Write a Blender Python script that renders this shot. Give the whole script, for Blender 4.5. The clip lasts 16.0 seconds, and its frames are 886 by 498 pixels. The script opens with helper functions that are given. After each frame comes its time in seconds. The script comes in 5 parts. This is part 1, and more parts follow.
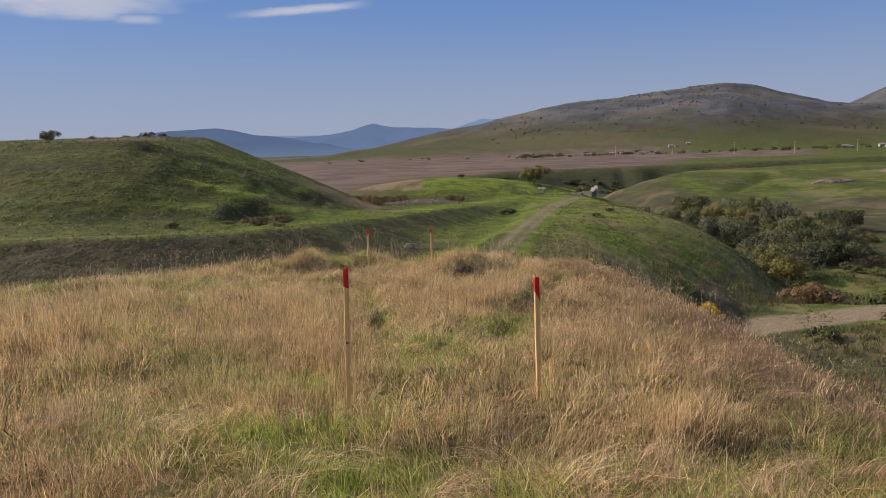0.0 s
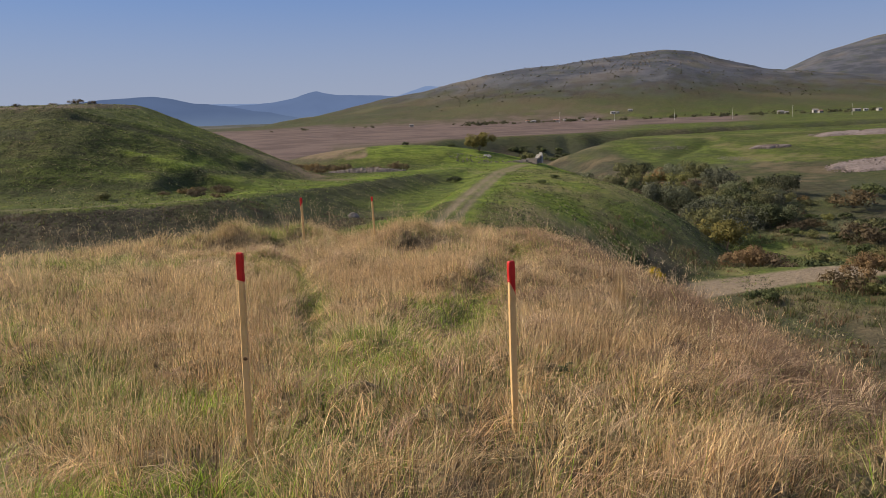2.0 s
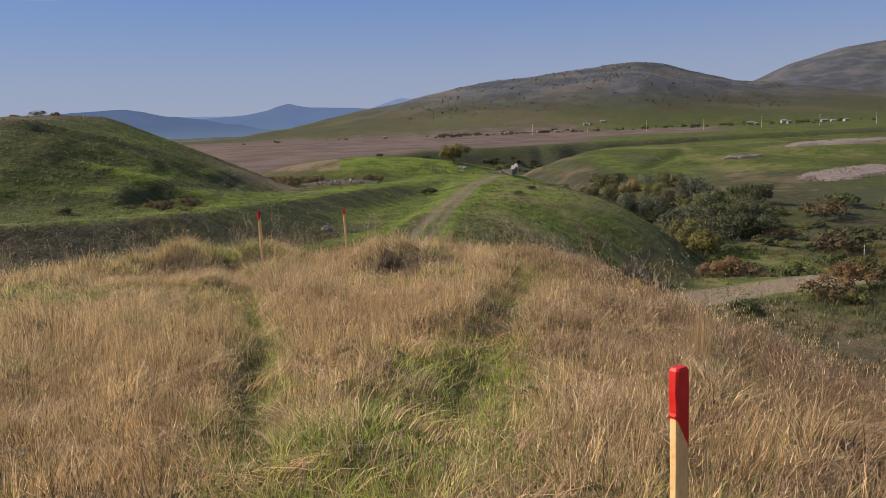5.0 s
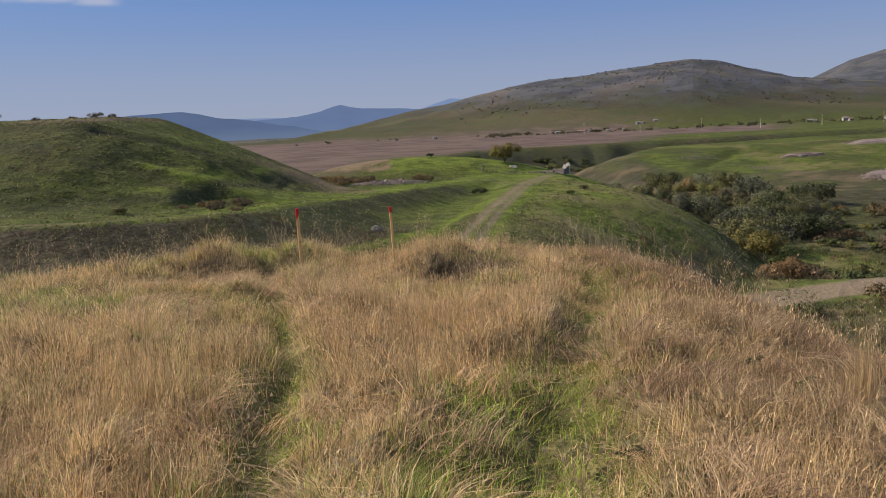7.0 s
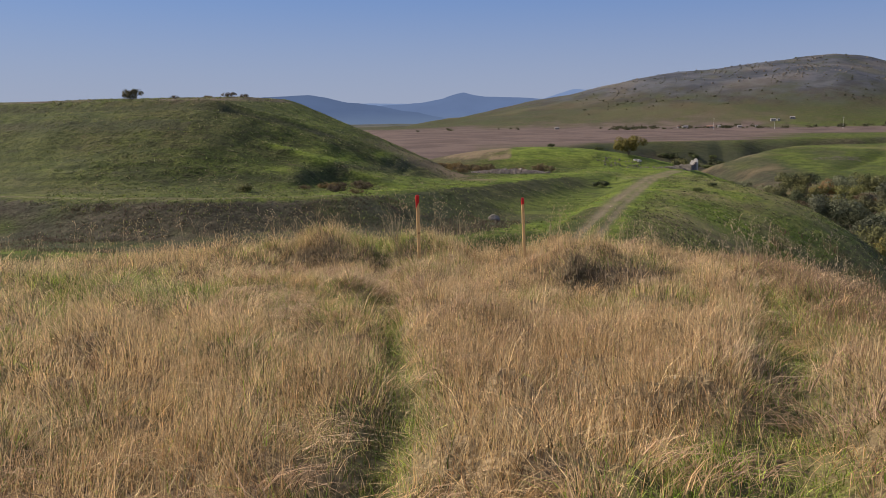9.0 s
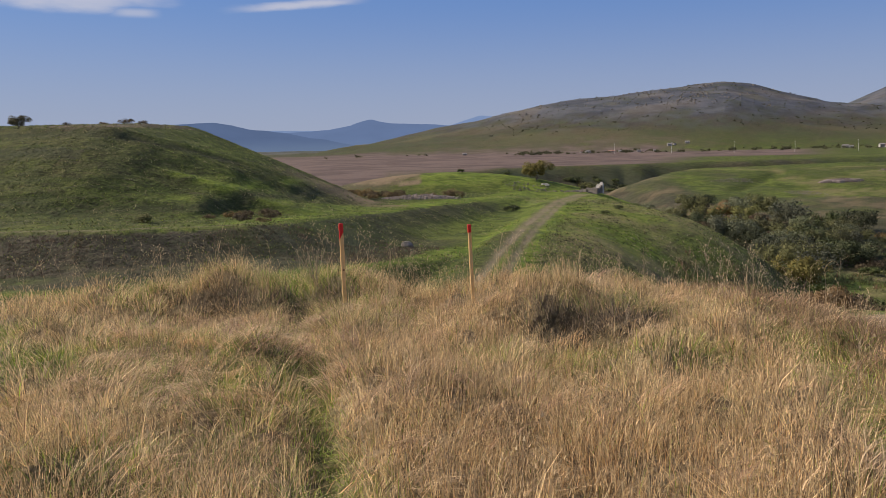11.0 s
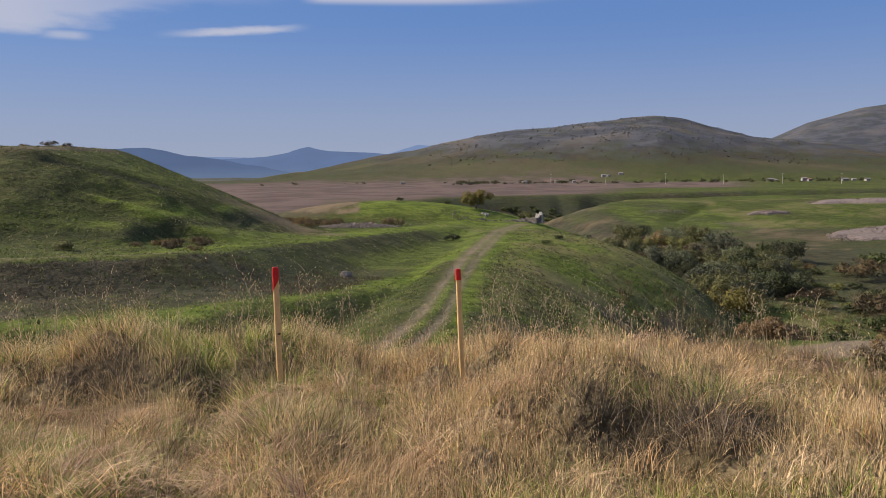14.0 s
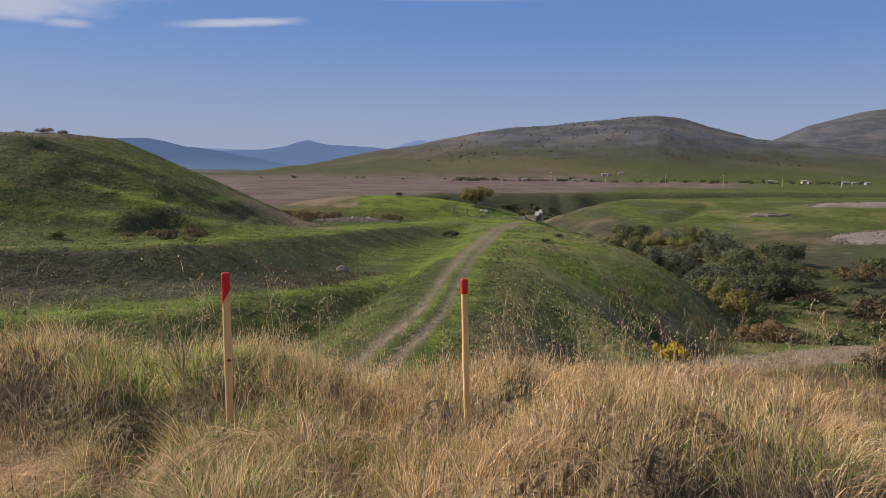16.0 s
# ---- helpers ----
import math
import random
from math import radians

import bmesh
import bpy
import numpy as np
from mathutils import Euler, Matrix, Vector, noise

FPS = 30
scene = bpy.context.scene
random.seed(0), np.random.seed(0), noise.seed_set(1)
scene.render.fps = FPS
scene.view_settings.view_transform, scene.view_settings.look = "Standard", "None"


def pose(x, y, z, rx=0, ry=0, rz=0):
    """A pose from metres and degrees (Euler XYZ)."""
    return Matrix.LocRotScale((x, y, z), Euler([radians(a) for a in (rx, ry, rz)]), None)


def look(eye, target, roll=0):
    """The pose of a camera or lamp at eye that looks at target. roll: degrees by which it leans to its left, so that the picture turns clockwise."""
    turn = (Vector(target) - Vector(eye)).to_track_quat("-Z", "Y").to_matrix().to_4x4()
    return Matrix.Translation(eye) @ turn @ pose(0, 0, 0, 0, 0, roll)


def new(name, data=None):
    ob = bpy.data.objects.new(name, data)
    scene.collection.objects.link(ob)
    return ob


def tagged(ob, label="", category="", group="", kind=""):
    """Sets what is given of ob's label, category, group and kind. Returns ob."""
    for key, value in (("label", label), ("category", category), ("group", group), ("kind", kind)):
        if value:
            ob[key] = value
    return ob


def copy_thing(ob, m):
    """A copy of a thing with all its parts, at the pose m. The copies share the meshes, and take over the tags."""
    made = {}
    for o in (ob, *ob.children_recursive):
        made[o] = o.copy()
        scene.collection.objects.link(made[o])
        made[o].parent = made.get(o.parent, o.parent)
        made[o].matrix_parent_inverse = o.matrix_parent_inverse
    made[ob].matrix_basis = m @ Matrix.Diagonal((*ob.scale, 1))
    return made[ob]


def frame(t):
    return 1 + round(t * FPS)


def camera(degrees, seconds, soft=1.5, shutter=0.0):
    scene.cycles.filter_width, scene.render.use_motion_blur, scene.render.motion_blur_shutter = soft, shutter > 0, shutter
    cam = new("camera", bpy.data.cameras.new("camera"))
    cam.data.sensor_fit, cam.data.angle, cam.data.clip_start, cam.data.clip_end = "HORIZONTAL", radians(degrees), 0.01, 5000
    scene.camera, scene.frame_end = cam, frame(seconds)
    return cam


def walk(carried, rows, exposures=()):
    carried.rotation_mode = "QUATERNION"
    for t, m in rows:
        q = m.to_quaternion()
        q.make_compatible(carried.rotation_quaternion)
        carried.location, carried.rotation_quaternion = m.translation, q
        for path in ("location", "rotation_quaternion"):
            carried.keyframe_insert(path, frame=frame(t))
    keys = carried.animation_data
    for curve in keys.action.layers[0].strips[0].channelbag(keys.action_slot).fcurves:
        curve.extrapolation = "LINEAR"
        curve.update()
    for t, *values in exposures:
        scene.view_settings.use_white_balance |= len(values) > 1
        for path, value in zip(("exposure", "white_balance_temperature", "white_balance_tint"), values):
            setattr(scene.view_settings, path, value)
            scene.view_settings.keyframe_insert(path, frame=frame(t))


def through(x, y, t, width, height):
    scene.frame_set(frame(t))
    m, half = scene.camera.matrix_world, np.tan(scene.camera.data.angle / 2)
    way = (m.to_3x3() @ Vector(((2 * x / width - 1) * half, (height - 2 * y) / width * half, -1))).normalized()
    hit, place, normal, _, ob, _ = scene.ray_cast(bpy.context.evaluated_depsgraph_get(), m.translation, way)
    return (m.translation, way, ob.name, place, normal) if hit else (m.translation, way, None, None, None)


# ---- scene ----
cam = camera(58.0, 16.0, soft=0.7)
PATH = (
    (0.0, pose(-0.000, 0.000, 1.650, 82.867, 1.731, 0.000)),
    (0.5, pose(0.003, 0.438, 1.615, 82.228, 1.842, -0.108)),
    (1.0, pose(0.034, 0.869, 1.566, 81.490, 2.188, -0.441)),
    (1.5, pose(0.015, 1.268, 1.519, 80.961, 2.052, -2.404)),
    (2.0, pose(0.041, 1.626, 1.474, 80.478, 1.995, -3.960)),
    (2.5, pose(0.014, 2.030, 1.431, 80.211, 2.015, -4.570)),
    (3.0, pose(-0.009, 2.458, 1.398, 80.384, 2.098, -4.538)),
    (3.5, pose(-0.044, 2.884, 1.360, 81.678, 1.459, -3.777)),
    (4.0, pose(-0.040, 3.291, 1.314, 81.383, 1.815, -4.383)),
    (6.3, pose(0.087, 4.944, 1.131, 81.250, 1.996, -6.631)),
    (6.5, pose(0.084, 5.074, 1.112, 81.532, 2.213, -5.391)),
    (7.0, pose(0.043, 5.370, 1.065, 81.411, 2.577, -2.271)),
    (7.5, pose(0.016, 5.678, 1.039, 81.156, 2.536, -0.339)),
    (8.0, pose(-0.004, 6.025, 1.014, 81.178, 1.806, 6.363)),
    (8.2, pose(-0.033, 6.184, 1.003, 80.880, 0.867, 6.549)),
    (10.3, pose(-0.515, 8.051, 0.844, 81.000, 1.820, 4.682)),
    (10.5, pose(-0.552, 8.234, 0.829, 81.572, 1.468, 3.447)),
    (11.0, pose(-0.619, 8.702, 0.792, 82.638, 1.183, -0.217)),
    (11.5, pose(-0.676, 9.166, 0.755, 82.345, 1.053, -0.639)),
    (12.0, pose(-0.730, 9.622, 0.723, 82.300, 1.014, -2.624)),
    (12.5, pose(-0.797, 10.028, 0.693, 82.164, 1.124, -3.397)),
    (13.0, pose(-0.835, 10.423, 0.679, 82.171, 1.186, -3.986)),
    (13.5, pose(-0.880, 10.805, 0.675, 84.558, 0.993, -4.419)),
    (14.0, pose(-0.919, 11.179, 0.675, 84.621, 0.438, -4.634)),
    (14.5, pose(-0.943, 11.545, 0.666, 84.439, 0.467, -4.707)),
    (15.0, pose(-0.908, 11.889, 0.631, 84.246, 0.115, -4.949)),
    (15.5, pose(-0.875, 12.225, 0.606, 84.013, -0.185, -5.255)),
    (16.0, pose(-0.833, 12.555, 0.593, 84.331, -0.682, -4.645)),
)
walk(cam, PATH, exposures=((0.0, 0.41, 6300, 12), (16.0, 0.41, 6150, 13)))

# ---- light ----
SUN_AZ, SUN_EL = radians(-74), radians(34)      # clockwise from ahead, above the horizon
world = bpy.data.worlds.new("sky")
scene.world = world
world.use_nodes = True
wn, wl = world.node_tree.nodes, world.node_tree.links
sky = wn.new("ShaderNodeTexSky")
sky.sky_type, sky.sun_disc = "NISHITA", False
sky.sun_elevation, sky.sun_rotation = SUN_EL, SUN_AZ
sky.air_density, sky.dust_density, sky.ozone_density = 1.0, 0.3, 2.0
wn["Background"].inputs["Strength"].default_value = 0.056
# a thin veil of high cloud, thicker towards the horizon, with a few streaks
way = wn.new("ShaderNodeTexCoord").outputs["Generated"]
axes = wn.new("ShaderNodeSeparateXYZ")
wl.new(way, axes.inputs["Vector"])


def wmath(op, a, b, clamp=False):
    x = wn.new("ShaderNodeMath")
    x.operation, x.use_clamp = op, clamp
    for sock, v in zip(x.inputs, (a, b)):
        if isinstance(v, (int, float)):
            sock.default_value = v
        else:
            wl.new(v, sock)
    return x.outputs[0]


def wrange(v, a, b, c, d):
    x = wn.new("ShaderNodeMapRange")
    x.interpolation_type = "SMOOTHSTEP"
    for k, w in zip(("From Min", "From Max", "To Min", "To Max"), (a, b, c, d)):
        x.inputs[k].default_value = w
    wl.new(v, x.inputs["Value"])
    return x.outputs["Result"]


def wmix(fac, a, b):
    x = wn.new("ShaderNodeMix")
    x.data_type = "RGBA"
    wl.new(fac, x.inputs[0])
    wl.new(a, x.inputs[6])
    x.inputs[7].default_value = (*b, 1)
    return x.outputs[2]


up = axes.outputs["Z"]
high = wmix(wrange(up, 0.0, 1.0, 0.74, 0.45), sky.outputs["Color"], (1.65, 3.3, 7.5))
veiled = wmix(wrange(up, -0.02, 0.20, 0.92, 0.0), high, (4.85, 5.35, 6.45))
# one drawn-out streak, a bank above it and a small scrap below, all far off over the mountains
az = wmath("MULTIPLY", wmath("ARCTAN2", axes.outputs["X"], axes.outputs["Y"]), 57.2958)
el = wmath("MULTIPLY", wmath("ARCSINE", up, 0.0), 57.2958)
plan = wn.new("ShaderNodeCombineXYZ")
wl.new(wmath("MULTIPLY", az, 0.30), plan.inputs["X"])
wl.new(wmath("MULTIPLY", el, 1.1), plan.inputs["Y"])


def fleece(scale, detail):
    x = wn.new("ShaderNodeTexNoise")
    x.inputs["Scale"].default_value, x.inputs["Detail"].default_value = scale, detail
    wl.new(plan.outputs["Vector"], x.inputs["Vector"])
    return x.outputs["Fac"]


def band(a, b, soft_a, soft_b, v):
    return wmath("MULTIPLY", wrange(v, a - soft_a, a + soft_a, 0.0, 1.0), wrange(v, b - soft_b, b + soft_b, 1.0, 0.0))


wisp, puff = fleece(1.6, 5.0), fleece(0.55, 5.0)
spine = wmath("ADD", wmath("MULTIPLY", az, 0.078), wmath("ADD", 10.42, wmath("MULTIPLY", wmath("SUBTRACT", wisp, 0.5), 0.45)))
away = wmath("ABSOLUTE", wmath("SUBTRACT", el, spine), 0.0)
streak = wmath("MULTIPLY", wrange(away, 0.02, 0.34, 0.80, 0.0), band(-12.8, -6.0, 2.4, 1.8, az))
scrap = wmath("MULTIPLY", wrange(wmath("ABSOLUTE", wmath("SUBTRACT", el, 8.95), 0.0), 0.05, 0.40, 0.55, 0.0), band(-21.3, -19.0, 0.8, 0.7, az))
bank_low = wmath("ADD", wrange(az, -24.0, -6.0, 8.9, 11.6), wmath("MULTIPLY", wmath("SUBTRACT", puff, 0.5), 3.4))
bank = wmath("MULTIPLY", wrange(wmath("SUBTRACT", el, bank_low), -0.25, 1.1, 0.0, 1.0), wrange(az, -26.0, -8.0, 0.80, 0.10))
over = wmath("MULTIPLY", wrange(el, 11.45, 11.95, 0.0, 0.75), band(-4.5, 9.0, 1.0, 5.0, az))
high_veil = wmath("MULTIPLY", wrange(puff, 0.45, 0.65, 0.0, 0.35), wrange(el, 12.0, 18.0, 0.0, 1.0))
cloud = wmath("MAXIMUM", wmath("MAXIMUM", streak, scrap), wmath("MAXIMUM", bank, wmath("MAXIMUM", over, high_veil)))
clouded = wmix(cloud, veiled, (7.6, 7.6, 8.3))
wl.new(clouded, wn["Background"].inputs["Color"])
sun_way = Vector((math.sin(SUN_AZ) * math.cos(SUN_EL), math.cos(SUN_AZ) * math.cos(SUN_EL), math.sin(SUN_EL)))
sun_data = bpy.data.lights.new("sun", "SUN")
sun_data.energy, sun_data.angle, sun_data.color = 5.0, radians(0.6), (1.0, 0.86, 0.68)
new("sun", sun_data).matrix_world = look(sun_way * 100, (0, 0, 0))


# ---- materials ----
def mat_base(name, rough=0.9, spec=0.2):
    m = bpy.data.materials.new(name)
    m.use_nodes = True
    n, l = m.node_tree.nodes, m.node_tree.links
    b = n["Principled BSDF"]
    b.inputs["Roughness"].default_value = rough
    b.inputs["Specular IOR Level"].default_value = spec
    return m, n, l, b


def noise_node(n, l, scale, detail=4.0, rough=0.55, coords=None, stretch=None):
    t = n.new("ShaderNodeTexNoise")
    t.inputs["Scale"].default_value, t.inputs["Detail"].default_value, t.inputs["Roughness"].default_value = scale, detail, rough
    if coords is not None:
        if stretch:
            mp = n.new("ShaderNodeMapping")
            mp.inputs["Scale"].default_value = stretch
            l.new(coords, mp.inputs["Vector"])
            coords = mp.outputs["Vector"]
        l.new(coords, t.inputs["Vector"])
    return t.outputs["Fac"]


def ramp(n, l, fac, lo, hi):
    r = n.new("ShaderNodeMapRange")
    r.inputs["From Min"].default_value, r.inputs["From Max"].default_value = lo, hi
    r.interpolation_type = "SMOOTHSTEP"
    l.new(fac, r.inputs["Value"])
    return r.outputs["Result"]


def mixc(n, l, fac, a, b):
    x = n.new("ShaderNodeMix")
    x.data_type = "RGBA"
    for sock, v in ((x.inputs[0], fac), (x.inputs[6], a), (x.inputs[7], b)):
        if isinstance(v, (int, float)):
            sock.default_value = v
        elif isinstance(v, tuple):
            sock.default_value = (*v, 1)
        else:
            l.new(v, sock)
    return x.outputs[2]


def mul(n, l, a, b):
    x = n.new("ShaderNodeMath")
    x.operation = "MULTIPLY"
    for sock, v in zip(x.inputs, (a, b)):
        if isinstance(v, (int, float)):
            sock.default_value = v
        else:
            l.new(v, sock)
    return x.outputs[0]


def bump(n, l, b, height, strength, distance):
    x = n.new("ShaderNodeBump")
    x.inputs["Strength"].default_value, x.inputs["Distance"].default_value = strength, distance
    l.new(height, x.inputs["Height"])
    l.new(x.outputs["Normal"], b.inputs["Normal"])


def plain(name, c1, c2, scale=6.0, rough=0.85, bumps=0.3, dist=0.02, spec=0.2):
    """A surface that wanders between two colours, with grain."""
    m, n, l, b = mat_base(name, rough, spec)
    co = n.new("ShaderNodeTexCoord").outputs["Object"]
    big = noise_node(n, l, scale, 5, 0.6, co)
    fine = noise_node(n, l, scale * 9, 4, 0.6, co)
    col = mixc(n, l, ramp(n, l, big, 0.32, 0.68), c1, c2)
    dark = tuple(v * 0.6 for v in c1)
    l.new(mixc(n, l, mul(n, l, ramp(n, l, fine, 0.5, 0.8), 0.6), col, dark), b.inputs["Base Color"])
    bump(n, l, b, fine, bumps, dist)
    return m


def leaf_mat(name, c1, c2, through=0.38):
    """Leaves and blades: two colours leaf by leaf, and some light through them."""
    m, n, l, b = mat_base(name, 0.75, 0.07)
    rnd = n.new("ShaderNodeNewGeometry").outputs["Random Per Island"]
    oi = n.new("ShaderNodeObjectInfo").outputs["Random"]
    col = mixc(n, l, rnd, c1, c2)
    hs = n.new("ShaderNodeHueSaturation")
    l.new(col, hs.inputs["Color"])
    sr = n.new("ShaderNodeMapRange")
    sr.inputs["To Min"].default_value, sr.inputs["To Max"].default_value = 0.65, 1.05
    l.new(oi, sr.inputs["Value"])
    l.new(sr.outputs["Result"], hs.inputs["Saturation"])
    vr = n.new("ShaderNodeMapRange")
    vr.inputs["To Min"].default_value, vr.inputs["To Max"].default_value = 0.55, 1.25
    l.new(oi, vr.inputs["Value"])
    l.new(vr.outputs["Result"], hs.inputs["Value"])
    l.new(hs.outputs["Color"], b.inputs["Base Color"])
    tr = n.new("ShaderNodeBsdfTranslucent")
    l.new(hs.outputs["Color"], tr.inputs["Color"])
    mx = n.new("ShaderNodeMixShader")
    mx.inputs[0].default_value = through
    l.new(b.outputs[0], mx.inputs[1]); l.new(tr.outputs[0], mx.inputs[2])
    l.new(mx.outputs[0], n["Material Output"].inputs["Surface"])
    return m


def blade_mat(name, through=0.3):
    """Grass blades: each carries its own straw or green colour."""
    m, n, l, b = mat_base(name, 0.6, 0.25)
    at = n.new("ShaderNodeAttribute")
    at.attribute_name = "tone"
    l.new(at.outputs["Color"], b.inputs["Base Color"])
    tr = n.new("ShaderNodeBsdfTranslucent")
    l.new(at.outputs["Color"], tr.inputs["Color"])
    mx = n.new("ShaderNodeMixShader")
    mx.inputs[0].default_value = through
    l.new(b.outputs[0], mx.inputs[1]); l.new(tr.outputs[0], mx.inputs[2])
    l.new(mx.outputs[0], n["Material Output"].inputs["Surface"])
    return m


def ground_mat():
    """Pasture, dry thatch, lush turf, bare earth and ploughed field, by the cover that grows there, plus painted shade
    and haze.
    """
    m, n, l, b = mat_base("ground_cover", 0.95, 0.1)
    co = n.new("ShaderNodeTexCoord").outputs["Object"]
    at = n.new("ShaderNodeAttribute")
    at.attribute_name = "cover"
    sp = n.new("ShaderNodeSeparateColor")
    l.new(at.outputs["Color"], sp.inputs["Color"])
    dry, lush, bare, field = sp.outputs[0], sp.outputs[1], sp.outputs[2], at.outputs["Alpha"]
    n1 = noise_node(n, l, 0.03, 6, 0.6, co)
    n2 = noise_node(n, l, 0.25, 6, 0.65, co, (1, 1.6, 1))
    n3 = noise_node(n, l, 2.2, 5, 0.65, co)
    n4 = noise_node(n, l, 14.0, 4, 0.6, co)
    past = mixc(n, l, ramp(n, l, n2, 0.36, 0.62), PAST_A, PAST_B)
    past = mixc(n, l, mul(n, l, ramp(n, l, n1, 0.42, 0.66), 0.65), past, PAST_C)
    past = mixc(n, l, mul(n, l, ramp(n, l, n3, 0.48, 0.66), 0.75), past, PAST_D)
    n8 = noise_node(n, l, 0.75, 5, 0.7, co)
    past = mixc(n, l, mul(n, l, ramp(n, l, n8, 0.50, 0.60), 0.65), past, PAST_D)
    past = mixc(n, l, mul(n, l, ramp(n, l, n8, 0.46, 0.36), 0.5), past, PAST_C)
    turf = mixc(n, l, ramp(n, l, n2, 0.35, 0.65), LUSH_A, LUSH_B)
    turf = mixc(n, l, mul(n, l, ramp(n, l, n8, 0.52, 0.62), 0.55), turf, PAST_A)
    turf = mixc(n, l, mul(n, l, ramp(n, l, n3, 0.5, 0.7), 0.5), turf, PAST_A)
    n5 = noise_node(n, l, 1.0, 4, 0.6, co, (0.10, 0.10, 1.7))
    past = mixc(n, l, mul(n, l, ramp(n, l, n5, 0.50, 0.66), 0.6), past, PAST_A)
    turf = mixc(n, l, mul(n, l, ramp(n, l, n5, 0.48, 0.66), 0.7), turf, PAST_A)
    n9 = noise_node(n, l, 4.5, 5, 0.75, co)
    past = mixc(n, l, mul(n, l, ramp(n, l, n9, 0.50, 0.62), 0.75), past, (0.022, 0.026, 0.010))
    past = mixc(n, l, mul(n, l, ramp(n, l, n9, 0.42, 0.32), 0.6), past, (0.150, 0.140, 0.055))
    turf = mixc(n, l, mul(n, l, ramp(n, l, n9, 0.52, 0.64), 0.65), turf, (0.040, 0.058, 0.012))
    thatch = mixc(n, l, ramp(n, l, n3, 0.35, 0.65), (0.20, 0.150, 0.088), (0.29, 0.215, 0.125))
    thatch = mixc(n, l, ramp(n, l, n4, 0.45, 0.75), thatch, (0.11, 0.085, 0.05))
    earth = mixc(n, l, ramp(n, l, n3, 0.35, 0.65), (0.185, 0.146, 0.100), (0.272, 0.216, 0.150))
    ploughed = mixc(n, l, ramp(n, l, n1, 0.4, 0.6), (0.098, 0.072, 0.062), (0.145, 0.106, 0.090))
    col = mixc(n, l, lush, past, turf)
    col = mixc(n, l, field, col, ploughed)
    # dark scrub colour, also used where shade is painted on slopes
    a2 = n.new("ShaderNodeAttribute")
    a2.attribute_name = "heath_shade"
    scrub = mixc(n, l, ramp(n, l, n2, 0.38, 0.62), (0.042, 0.037, 0.025), (0.086, 0.069, 0.052))
    scrub = mixc(n, l, mul(n, l, ramp(n, l, n3, 0.45, 0.7), 0.5), scrub, (0.070, 0.086, 0.040))
    scrub = mixc(n, l, mul(n, l, ramp(n, l, n9, 0.48, 0.60), 0.7), scrub, (0.020, 0.016, 0.012))
    scrub = mixc(n, l, mul(n, l, ramp(n, l, n9, 0.44, 0.34), 0.4), scrub, (0.130, 0.105, 0.075))
    n6 = noise_node(n, l, 0.02, 6, 0.65, co)
    scrub = mixc(n, l, mul(n, l, ramp(n, l, n6, 0.42, 0.58), 0.65), scrub, (0.058, 0.068, 0.036))
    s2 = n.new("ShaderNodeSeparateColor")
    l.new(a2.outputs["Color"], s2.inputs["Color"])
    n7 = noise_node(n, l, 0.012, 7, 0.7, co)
    # rock colour of the far hills, pushed blue-grey to paint in aerial haze
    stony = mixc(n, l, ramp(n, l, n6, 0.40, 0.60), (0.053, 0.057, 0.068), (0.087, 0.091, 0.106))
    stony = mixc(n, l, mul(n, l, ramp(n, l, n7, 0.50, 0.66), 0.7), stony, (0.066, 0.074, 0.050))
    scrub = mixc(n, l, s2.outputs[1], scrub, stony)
    col = mixc(n, l, s2.outputs[0], col, scrub)
    col = mixc(n, l, dry, col, thatch)
    col = mixc(n, l, bare, col, earth)
    # bare bank earth, darkened to paint in the shade under the lip
    shaded_soil = mixc(n, l, ramp(n, l, n4, 0.35, 0.65), (0.026, 0.020, 0.015), (0.060, 0.046, 0.035))
    col = mixc(n, l, s2.outputs[2], col, shaded_soil)
    l.new(col, b.inputs["Base Color"])
    mixed = n.new("ShaderNodeMath")
    mixed.operation = "MULTIPLY_ADD"
    mixed.inputs[1].default_value = 0.8
    l.new(n8, mixed.inputs[0]); l.new(n2, mixed.inputs[2])
    lumps = n.new("ShaderNodeMath")
    lumps.operation = "MULTIPLY_ADD"
    lumps.inputs[1].default_value = 0.28
    l.new(n3, lumps.inputs[0]); l.new(mixed.outputs[0], lumps.inputs[2])
    bump(n, l, b, lumps.outputs[0], 1.0, 0.8)
    return m


PAST_A, PAST_B = (0.048, 0.067, 0.013), (0.100, 0.130, 0.024)
PAST_C, PAST_D = (0.105, 0.086, 0.042), (0.030, 0.030, 0.013)
LUSH_A, LUSH_B = (0.100, 0.150, 0.018), (0.190, 0.232, 0.036)
GROUND = ground_mat()
BLADE = blade_mat("grass_blade", 0.28)


# ---- landforms ----
def lattice(ix, iy, seed):
    h = (ix * 374761393 + iy * 668265263 + seed * 974634777) & 0x7FFFFFFF
    h = ((h ^ (h >> 13)) * 1274126177) & 0x7FFFFFFF
    return ((h ^ (h >> 16)) & 0xFFFF) / 65535.0


def vnoise(x, y, seed=0):
    ix, iy = np.floor(x).astype(np.int64), np.floor(y).astype(np.int64)
    fx, fy = x - ix, y - iy
    fx, fy = fx * fx * (3 - 2 * fx), fy * fy * (3 - 2 * fy)
    a, b = lattice(ix, iy, seed), lattice(ix + 1, iy, seed)
    c, d = lattice(ix, iy + 1, seed), lattice(ix + 1, iy + 1, seed)
    return (a + (b - a) * fx) * (1 - fy) + (c + (d - c) * fx) * fy


